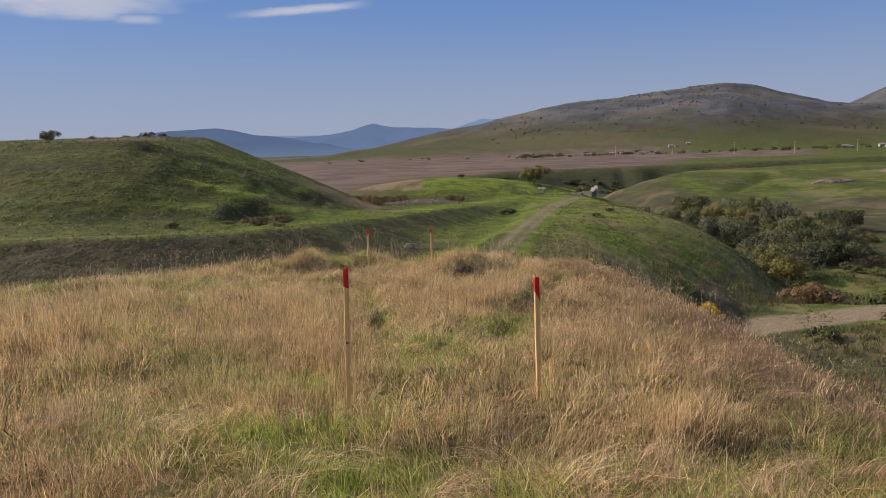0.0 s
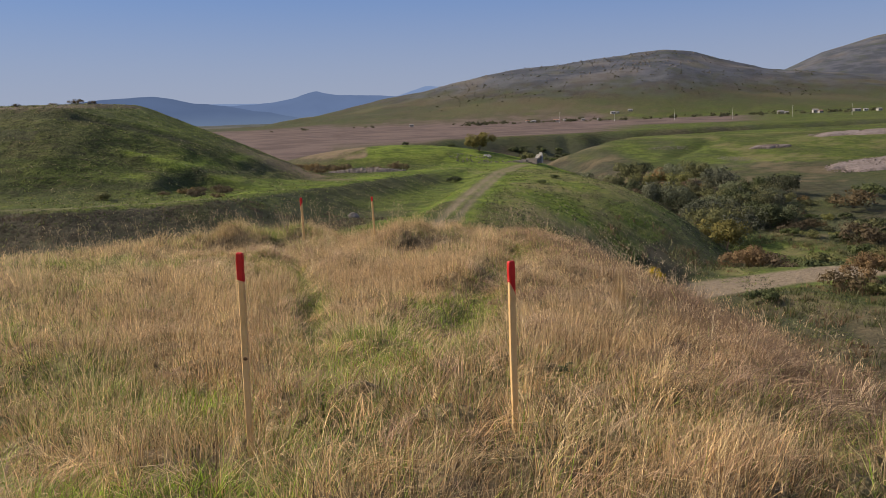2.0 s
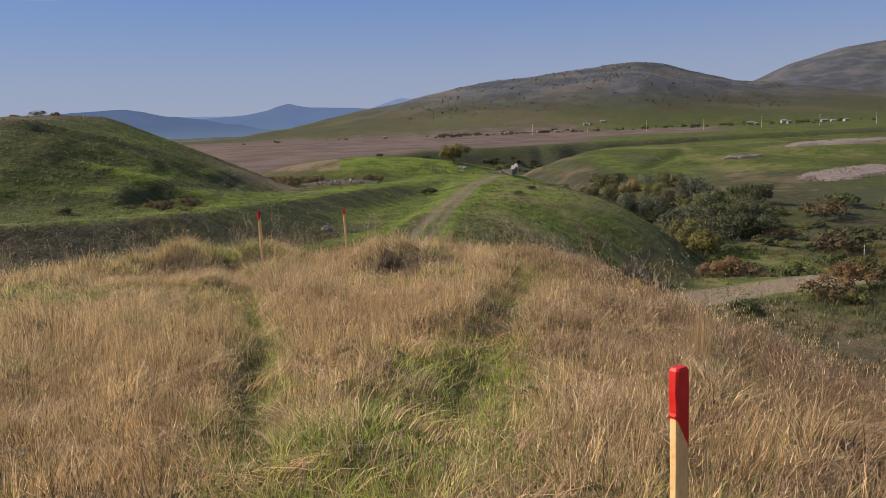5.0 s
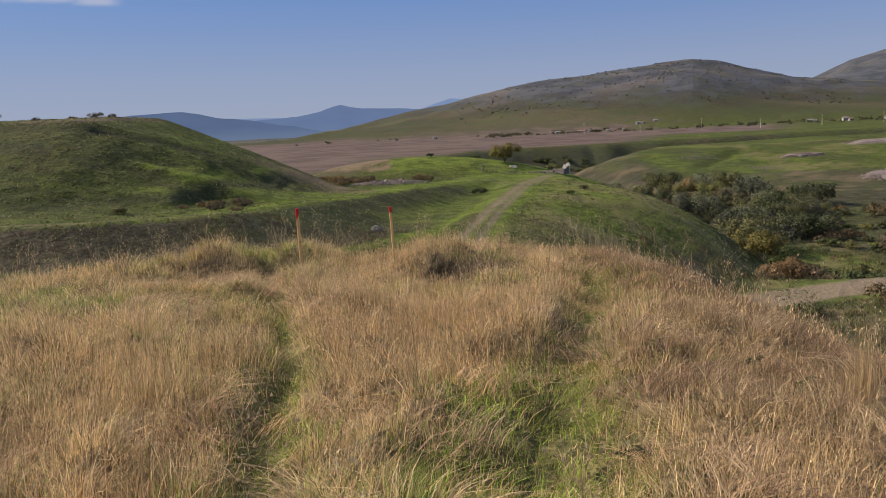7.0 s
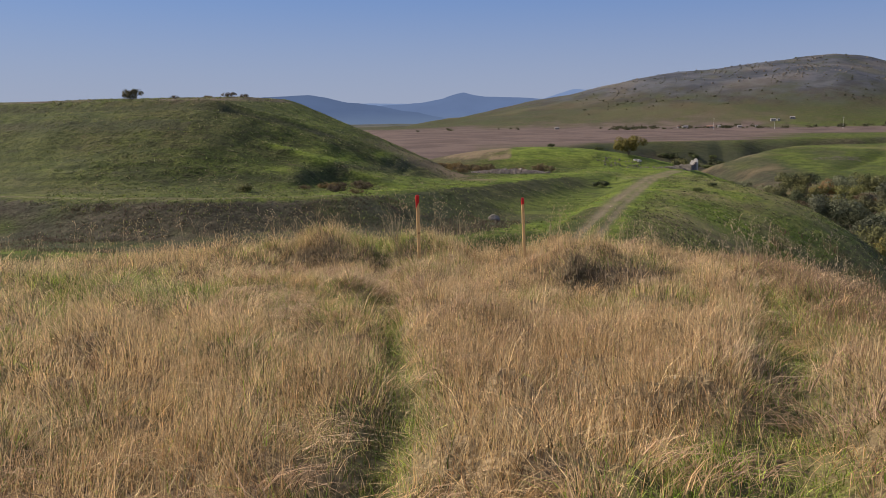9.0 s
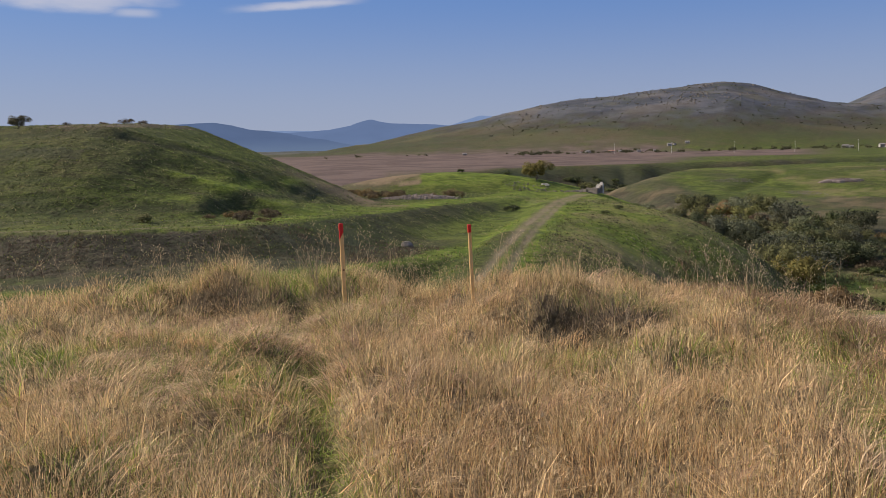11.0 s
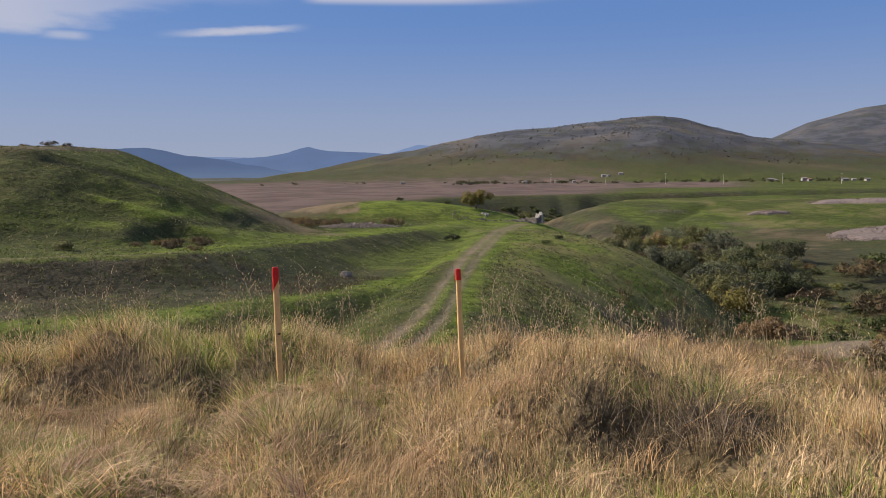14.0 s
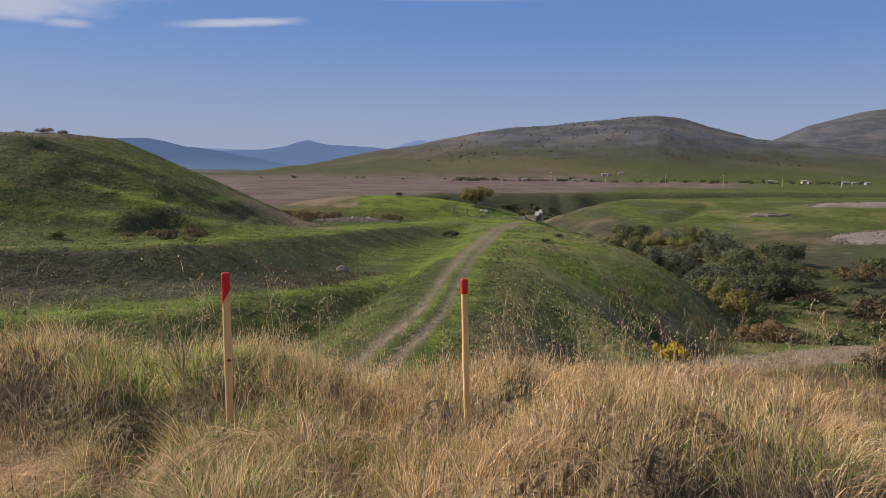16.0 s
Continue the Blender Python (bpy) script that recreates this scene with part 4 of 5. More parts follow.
def swathes(count, x0, x1, y0, y1, strands, palette):
    """Old straw combed flat: bundles of long strands that arch over and lie down together."""
    cx, cy = rng.uniform(x0, x1, count), rng.uniform(y0, y1, count)
    way = rng.uniform(0, 2 * np.pi, count)
    way = np.where(rng.random(count) < 0.5, rng.normal(0.2, 0.7, count), way)
    broad = rng.uniform(0.06, 0.20, count)
    k = count * strands
    who = np.repeat(np.arange(count), strands)
    off, back = rng.normal(0, 1, k) * broad[who], rng.uniform(-0.12, 0.10, k)
    c, s_ = np.cos(way[who]), np.sin(way[who])
    x, y = cx[who] + back * c - off * s_, cy[who] + back * s_ + off * c
    lift = 0.06 + 0.05 * lattice(who, who * 0 + 3, 941)
    z = height(x, y) + lift * np.exp(-(off / broad[who]) ** 2)
    a = way[who] + rng.normal(0, 0.34, k)
    reach = rng.uniform(1.0, 2.2, k)
    lean = np.stack([np.cos(a), np.sin(a)], -1) * reach[:, None]
    size = rng.uniform(0.14, 0.26, k)
    pal = np.array(palette)
    tone = pal[rng.integers(0, len(pal), count)][who] * rng.uniform(0.25, 1.6, (k, 1))
    ob, _, _ = blade_mesh("flattened_straw", np.stack([x, y, z], -1), size, lean, rng.uniform(0.003, 0.0062, k), tone, 3, 0.85)
    return tagged(ob, "pale old straw combed flat in bundles on the mound", "grass", kind="stuff")


SWATH = ((0.58, 0.42, 0.25), (0.46, 0.30, 0.175), (0.34, 0.22, 0.14), (0.52, 0.34, 0.16))
swathes(120, 1.0, 3.6, 5.5, 12.0, 70, ((0.52, 0.385, 0.235), (0.43, 0.29, 0.17), (0.31, 0.205, 0.13), (0.24, 0.16, 0.10)))
swathes(90, -3.4, -0.5, 12.8, 16.8, 70, SWATH)
swathes(90, -2.8, 1.2, 5.5, 13.0, 50, SWATH)
swathes(60, -0.5, 3.4, 12.5, 17.5, 60, SWATH)
swathes(90, -2.6, 2.4, 2.8, 5.5, 50, SWATH)


def tufts(name, xs, ys, per, tall, spread, wide, palette, label, lean_s=0.5, bends=2):
    """Clumps of stems at the given places, joined."""
    k = len(xs)
    x = np.repeat(xs, per) + rng.normal(0, 1, k * per) * np.repeat(spread, per)
    y = np.repeat(ys, per) + rng.normal(0, 1, k * per) * np.repeat(spread, per)
    z = height(x, y) - 0.03
    size = np.repeat(tall, per) * rng.uniform(0.5, 1.2, k * per)
    pal = np.array(palette)
    tone = pal[np.repeat(rng.integers(0, len(pal), k), per)] * rng.uniform(0.65, 1.3, (k * per, 1))
    ob, _, _ = blade_mesh(name, np.stack([x, y, z], -1), size, rng.normal(0, lean_s, (k * per, 2)), np.full(k * per, wide) * rng.uniform(0.6, 1.4, k * per), tone, bends)
    return tagged(ob, label, "grass", kind="stuff")


# rough pasture tufts over the middle slopes
bx = rng.uniform(-0.6, 0.6, 34000)
by = 34 + 190 * rng.random(34000) ** 0.85
px_, py_ = bx * by, by
ok = (fbm(px_, py_, 14, 3, 231) > -0.25) & (np.abs(line_dist(px_, py_, TRACK)[0]) > 2.2) & (np.abs(line_dist(px_, py_, ROAD)[0]) > 6)
px_, py_ = px_[ok], py_[ok]
tufts("pasture_tufts", px_, py_, 4, rng.uniform(0.10, 0.28, len(px_)), rng.uniform(0.12, 0.30, len(px_)), 0.12,
      ((0.09, 0.12, 0.025), (0.19, 0.22, 0.05), (0.27, 0.24, 0.12), (0.045, 0.055, 0.018)), "low uneven tufts of green and brown pasture grass", 0.5, 1)

# speckled growth on the long flank of the spur
qx, qy = rng.uniform(2, 66, 26000), rng.uniform(52, 182, 26000)
qd = line_dist(qx, qy, TRACK)[0]
ok = (qd > 2.6) & (qd < 46) & (fbm(qx, qy, 6, 3, 233) > -0.3)
qx, qy = qx[ok][:9000], qy[ok][:9000]
tufts("flank_tufts", qx, qy, 5, rng.uniform(0.10, 0.30, len(qx)), rng.uniform(0.10, 0.28, len(qx)), 0.13,
      ((0.20, 0.23, 0.06), (0.30, 0.27, 0.15), (0.050, 0.055, 0.022), (0.14, 0.18, 0.04), (0.032, 0.032, 0.016)), "speckled tufts of green, dry and dark growth on the slope", 0.6, 1)

# dry twiggy scrub on the steep front of the terrace and in the gully
sx, sy = rng.uniform(-75, 4, 9000), rng.uniform(58, 125, 9000)
sd, sa = line_dist(sx, sy, TERRACE)
ok = (sd > 0.5) & (sd < 15) & (sa < 3.5) & (fbm(sx, sy, 7, 3, 237) > -0.12 + 0.012 * sd)
sx, sy = sx[ok][:800], sy[ok][:800]
tufts("dry_scrub", sx, sy, 18, rng.uniform(0.15, 0.4, len(sx)), rng.uniform(0.25, 0.6, len(sx)), 0.06,
      ((0.085, 0.064, 0.042), (0.10, 0.075, 0.052), (0.075, 0.070, 0.035), (0.105, 0.074, 0.056)), "brown leafless scrub on the shaded slope", 0.6)

# scrub on the low ground beside the road
vx, vy = rng.uniform(22, 130, 5000), rng.uniform(62, 190, 5000)
ok = (np.abs(line_dist(vx, vy, ROAD)[0]) > 7) & (fbm(vx, vy, 11, 3, 239) > -0.12) & (height(vx, vy) < -17)
vx, vy = vx[ok][:2000], vy[ok][:2000]
tufts("valley_scrub", vx, vy, 17, rng.uniform(0.4, 1.5, len(vx)), rng.uniform(0.3, 0.8, len(vx)), 0.10,
      ((0.11, 0.12, 0.04), (0.15, 0.14, 0.06), (0.17, 0.11, 0.06), (0.08, 0.085, 0.035)), "low mixed scrub on the valley floor", 0.5)


# scrub on the mound's steep right side
ux_, uy_ = rng.uniform(5, 26, 2600), rng.uniform(2, 62, 2600)
ok = (fbm(ux_, uy_, 6, 3, 243) > -0.1) & (height(ux_, uy_) < -1.6)
ux_, uy_ = ux_[ok][:1100], uy_[ok][:1100]
tufts("slope_scrub", ux_, uy_, 24, rng.uniform(0.2, 0.55, len(ux_)), rng.uniform(0.12, 0.35, len(ux_)), 0.035,
      ((0.20, 0.15, 0.085), (0.13, 0.10, 0.06), (0.12, 0.13, 0.05), (0.26, 0.19, 0.10)), "dry grass and low scrub on the steep slope", 0.5)

# tall weeds that stand above the brow
def weeds(n, x0, x1, y0, y1, tall):
    x, y = rng.uniform(x0, x1, n), rng.uniform(y0, y1, n)
    z = height(x, y)
    root = np.stack([x, y, z], -1)
    h = rng.uniform(*tall, n)
    tone = np.array([(0.32, 0.25, 0.15)]) * rng.uniform(0.5, 1.6, (n, 1))
    lean = rng.normal(0, 0.20, (n, 2))
    ob, tip, ln = blade_mesh("dry_weed_stems", root, h, lean, np.full(n, 0.0055), tone, 3)
    tagged(ob, "thin brown weed stems standing over the grass", "weeds", kind="stuff")
    rep = 9
    up = rng.uniform(0.55, 1.0, (n * rep, 1))
    base = np.repeat(root, rep, 0) + np.concatenate([np.repeat(lean * h[:, None], rep, 0) * up ** 1.6, np.repeat(h, rep)[:, None] * up * 0.97], 1)
    br, btip, _ = blade_mesh("dry_weed_branches", base, np.repeat(h, rep) * rng.uniform(0.06, 0.16, n * rep), rng.normal(0, 0.9, (n * rep, 2)),
                             np.full(n * rep, 0.0045), np.repeat(tone, rep, 0), 2, 0.1)
    tagged(br, "fine side twigs of the dry weeds", "weeds", kind="stuff")
    hd, _, _ = blade_mesh("dry_weed_heads", btip - np.array([0, 0, 0.01]), np.full(n * rep, 0.018), rng.normal(0, 0.4, (n * rep, 2)),
                          np.full(n * rep, 0.013), np.repeat(tone, rep, 0) * 1.1, 2)
    tagged(hd, "small dry flower heads of the weeds", "weeds", kind="stuff")


weeds(440, -9, 5.0, 17.6, 20.6, (0.30, 0.72))
weeds(60, -3.0, 3.2, 6.0, 17.5, (0.3, 0.55))
weeds(110, 2.5, 5.5, 4.0, 18.0, (0.35, 0.75))

# one tight sheaf of pale stems on the falling edge
tufts("dry_grass_sheaf", np.array([2.24]), np.array([9.13]), 170, np.array([0.56]), np.array([0.045]), 0.004,
      ((0.46, 0.33, 0.17),), "tight upright sheaf of pale dry grass stems", 0.035)

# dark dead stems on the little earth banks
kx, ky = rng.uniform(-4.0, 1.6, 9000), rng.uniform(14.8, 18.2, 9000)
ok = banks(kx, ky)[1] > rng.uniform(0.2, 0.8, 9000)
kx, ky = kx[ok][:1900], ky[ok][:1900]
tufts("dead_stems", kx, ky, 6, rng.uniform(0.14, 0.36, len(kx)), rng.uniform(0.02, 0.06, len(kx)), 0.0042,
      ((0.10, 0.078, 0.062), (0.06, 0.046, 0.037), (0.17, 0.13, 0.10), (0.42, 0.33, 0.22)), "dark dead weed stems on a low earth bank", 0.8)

# ---- survey stakes ----
WOOD = plain("sawn_pine", (0.60, 0.38, 0.16), (0.70, 0.47, 0.22), 9.0, 0.75, 0.25, 0.003)
RED = plain("red_marking_paint", (0.48, 0.012, 0.010), (0.56, 0.020, 0.015), 14.0, 0.55, 0.2, 0.002, 0.35)


KNOT = plain("wood_knot", (0.10, 0.055, 0.025), (0.16, 0.085, 0.04), 60.0, 0.8, 0.2, 0.001)


def post_bm(w, d, z0, z1, cuts, slant=0.0, top_round=0.0):
    """A sawn post from z0 to z1, its ends slanted across the width, edges eased."""
    bm = bmesh.new()
    rings = []
    c = 0.18 * min(w, d)
    prof = ((-w / 2 + c, -d / 2), (w / 2 - c, -d / 2), (w / 2, -d / 2 + c), (w / 2, d / 2 - c), (w / 2 - c, d / 2), (-w / 2 + c, d / 2), (-w / 2, d / 2 - c), (-w / 2, -d / 2 + c))
    for i in range(cuts + 1):
        t = i / cuts
        ring = []
        for x, y in prof:
            z = z0 + (z1 - z0) * t
            if i == 0:
                z += slant * (x / w)
            ring.append(bm.verts.new((x + 0.0012 * math.sin(9 * t + x * 50), y + 0.0010 * math.cos(7 * t), z)))
        rings.append(ring)
    if top_round:
        rings.append([bm.verts.new((x * 0.72, y * 0.72, z1 + top_round)) for x, y in prof])
    for a, b in zip(rings, rings[1:]):
        for j in range(8):
            bm.faces.new((a[j], a[(j + 1) % 8], b[(j + 1) % 8], b[j]))
    bm.faces.new(rings[-1])
    bm.faces.new(rings[0][::-1])
    return bm


def stake(x, y, top, foot_x, foot_z, turn, w, d, red, slant, label, knot=0.0):
    base = ground_at(x, y)
    lean = (x - foot_x) / (top - foot_z)
    bx_ = x - lean * (top - base)
    e = tagged(new("survey_stake"), label, "stake", "survey stakes on the mound")
    e.matrix_world = Matrix.Translation((bx_, y, base)) @ Matrix(((1, 0, lean, 0), (0, 1, 0, 0), (0, 0, 1, 0), (0, 0, 0, 1))) @ pose(0, 0, 0, 0, 0, turn)
    tall = top - base
    part("post", post_bm(w, d, -0.25, tall - red + abs(slant) * 0.5 + 0.002, 10), WOOD, e)
    part("red_tip", post_bm(w + 0.003, d + 0.003, tall - red, tall - 0.004, 3, slant, 0.006), RED, e, "bright red painted tip")
    if knot:
        bm = bmesh.new()
        bmesh.ops.create_uvsphere(bm, u_segments=10, v_segments=6, radius=0.5, matrix=Matrix.Diagonal((0.026, 0.006, 0.018, 1)))
        k_ = part("knot", bm, KNOT, e, "dark brown knot in the wood")
        k_.location = (w * 0.12, -d / 2, tall * knot)
    return e


stake(-0.686, 5.53, 0.844, -0.713, 0.148, -14, 0.032, 0.022, 0.135, -0.012, "pine survey stake with a dull red painted tip in dry grass", 0.5)
stake(0.622, 5.54, 0.738, 0.630, 0.066, 28, 0.036, 0.022, 0.135, -0.075, "pine survey stake with a red tip painted on a slant")
stake(-1.691, 17.05, 0.005, -1.667, -0.69, 12, 0.044, 0.030, 0.13, 0.085, "pine survey stake with a dark knot and red tip", 0.42)
stake(-0.359, 17.17, -0.046, -0.311, -0.706, 8, 0.036, 0.026, 0.085, 0.0, "leaning pine survey stake with a short red tip")


# ---- trees and bushes ----
BARK = plain("bark", (0.11, 0.085, 0.065), (0.17, 0.13, 0.10), 3.0, 0.95, 0.5, 0.03)
LEAVES = {
    "olive": leaf_mat("olive_leaves", (0.130, 0.135, 0.048), (0.175, 0.170, 0.064)),
    "grey": leaf_mat("grey_green_leaves", (0.135, 0.150, 0.080), (0.180, 0.190, 0.105)),
    "dark": leaf_mat("dark_green_leaves", (0.066, 0.082, 0.032), (0.105, 0.122, 0.048)),
    "rust": leaf_mat("rust_autumn_leaves", (0.190, 0.115, 0.042), (0.290, 0.178, 0.066)),
    "gold": leaf_mat("yellowing_leaves", (0.120, 0.112, 0.034), (0.185, 0.155, 0.048)),
    "brown": leaf_mat("brown_dry_leaves", (0.115, 0.082, 0.038), (0.165, 0.120, 0.058)),
    "yellow": leaf_mat("bright_yellow_flowers", (0.30, 0.215, 0.018), (0.40, 0.29, 0.03)),
}


def crown_mesh(name, seed, wide, tall, low, leaves, leaf, material):
    """A crown of many small leaf clumps on a few uneven lobes, with gaps."""
    g = np.random.default_rng(seed)
    lobes = 15
    c = np.stack([g.normal(0, 0.30, lobes) * wide, g.normal(0, 0.30, lobes) * wide, low + (tall - low) * g.uniform(0.25, 0.78, lobes)], -1)
    rr = g.uniform(0.15, 0.30, lobes) * wide
    pick = g.integers(0, lobes, leaves)
    d = g.normal(0, 1, (leaves, 3))
    d /= np.linalg.norm(d, axis=1)[:, None]
    rad_ = rr[pick] * g.uniform(0.35, 1.12, leaves) ** 0.55
    p = c[pick] + d * rad_[:, None] * np.array([1, 1, 0.85])
    p[:, 2] = np.maximum(p[:, 2], low * g.uniform(0.5, 1.0, leaves))
    s_ = leaf * g.uniform(0.55, 1.3, leaves)
    u = g.normal(0, 1, (leaves, 3))
    u /= np.linalg.norm(u, axis=1)[:, None]
    v = np.cross(u, d)
    v /= np.linalg.norm(v, axis=1)[:, None] + 1e-6
    a, b = u * s_[:, None], v * (s_ * 0.62)[:, None]
    verts = np.stack([p - a, p + b * 0.9, p + a * 0.9 + d * s_[:, None] * 0.25, p - b], 1).reshape(-1, 3)
    me = bpy.data.meshes.new(name)
    fill_mesh(me, verts, np.arange(len(verts)), np.full(leaves, 4), True)
    nrm = d * 0.75 + np.array([0, 0, 0.35]) + g.normal(0, 0.14, (leaves, 3))
    nrm /= np.linalg.norm(nrm, axis=1)[:, None]
    me.normals_split_custom_set_from_vertices(np.repeat(nrm, 4, 0).tolist())
    me.materials.append(material)
    return me


def stems_bm(seed, tall, wide, count, thick):
    """Tapered, bent stems that fork out from the foot."""
    g = random.Random(seed)
    bm = bmesh.new()
    for k in range(count):
        a, out = g.uniform(0, 6.28), g.uniform(0.12, 0.42) * wide * (0.3 if count == 1 else 1)
        h = tall * g.uniform(0.6, 0.95)
        last = None
        for r in range(5):
            t = r / 4
            cx, cy, cz = math.cos(a) * out * t ** 1.4, math.sin(a) * out * t ** 1.4, h * t - 0.15 * (r == 0)
            w = thick * (1 - 0.8 * t)
            ring = [bm.verts.new((cx + w * math.cos(q * 1.2566 + t), cy + w * math.sin(q * 1.2566 + t), cz)) for q in range(5)]
            if last:
                for q in range(5):
                    bm.faces.new((last[q], last[(q + 1) % 5], ring[(q + 1) % 5], ring[q]))
            last = ring
        bm.faces.new(last)
    return bm


def plant(name, seed, tall, wide, leafs, count, leaf, low=0.12, stems=5, thick=0.07):
    e = new(name)
    part("trunk", stems_bm(seed, tall * 0.8, wide, stems, thick), BARK, e)
    c = new("crown", crown_mesh("crown", seed, wide, tall, tall * low, count, leaf, LEAVES[leafs]))
    c.parent = e
    return e


def put(proto, x, y, size, turn, label, category, group="", sink=0.1):
    ob = copy_thing(proto, pose(x, y, ground_at(x, y) - sink, 0, 0, turn))
    ob.scale = (size, size, size)
    return tagged(ob, label, category, group)


PROTO = {}
for k, (nm, lf, tall, wide, num, leaf) in enumerate((
        ("gully_tree", "olive", 6.5, 7.2, 1700, 0.27), ("gully_tree", "grey", 6.0, 7.4, 1700, 0.26), ("gully_tree", "dark", 5.5, 7.0, 1500, 0.27),
        ("autumn_bush", "rust", 4.4, 5.0, 3200, 0.17), ("autumn_bush", "gold", 4.6, 5.2, 3200, 0.17), ("bush", "brown", 2.4, 4.4, 900, 0.22),
        ("bush", "dark", 2.2, 3.4, 800, 0.22), ("bush", "olive", 2.0, 3.6, 800, 0.22))):
    PROTO[(nm, lf)] = (nm, 400 + k, tall, wide, lf, num, leaf)
MADE = {}


def grow(nm, lf, x, y, size, label, category, group="", sink=0.1):
    turn = random.uniform(0, 360)
    if (nm, lf) not in MADE:
        n_, sd, tall, wide, f_, num, leaf = PROTO[(nm, lf)]
        e = plant(n_, sd, tall, wide, f_, num, leaf)
        e.matrix_world = pose(x, y, ground_at(x, y) - sink, 0, 0, turn)
        e.scale = (size, size, size * random.uniform(0.85, 1.1))
        MADE[(nm, lf)] = e
        return tagged(e, label, category, group)
    return put(MADE[(nm, lf)], x, y, size, turn, label, category, group, sink)


random.seed(5)
GULLY = (("gully_tree", "grey", "grey-green tree crowded into the gully"), ("gully_tree", "olive", "olive-green tree crowded into the gully"),
         ("gully_tree", "dark", "dark green tree deep in the gully"), ("gully_tree", "grey", "grey-green tree crowded into the gully"),
         ("gully_tree", "olive", "olive-green tree crowded into the gully"), ("bush", "brown", "bare brown bush on the gully side"))
done = []
# those that crowd against the foot of the spur
for x, y in ((86, 245), (81, 220), (85, 232), (81, 207), (78, 193), (75, 179), (71, 167), (90, 221), (87, 200), (84, 212), (82, 185), (89, 238), (93, 256), (78, 171), (96, 268)):
    done.append((x, y))
    nm, lf, lab = GULLY[len(done) % 4]
    grow(nm, lf, x, y, 0.85 + 0.07 * (len(done) % 6), lab, "tree", "trees in the gully")
tries = 0
while len(done) < 105 and tries < 12000:
    tries += 1
    a = random.uniform(1.35, 3.1)
    i = int(a)
    (ax, ay), (bx2, by2) = CANYON[i], CANYON[i + 1]
    t = a - i
    off = random.uniform(-8, 34) if a > 1.9 else random.uniform(-15, 14)
    L = math.hypot(bx2 - ax, by2 - ay)
    x, y = ax + (bx2 - ax) * t + off * (by2 - ay) / L, ay + (by2 - ay) * t - off * (bx2 - ax) / L
    if any((x - q[0]) ** 2 + (y - q[1]) ** 2 < 15 for q in done) or ground_at(x, y) > -18:
        continue
    done.append((x, y))
    if x > 0.54 * (y - 10) - 1:
        lf = random.choice(("olive", "brown", "olive", "dark"))
        grow("bush", lf, x, y, random.uniform(0.6, 1.1), {"olive": "low olive-green bush on the valley side", "brown": "low bare brown bush on the valley side", "dark": "low dark green bush on the valley side"}[lf], "bush", "bushes on the valley side")
        continue
    nm, lf, lab = random.choice(GULLY) if len(done) % 13 else ("autumn_bush", "rust", "rust-coloured autumn bush between gully trees")
    grow(nm, lf, x, y, random.uniform(0.65, 1.25), lab, "tree" if nm == "gully_tree" else "bush", "trees in the gully")

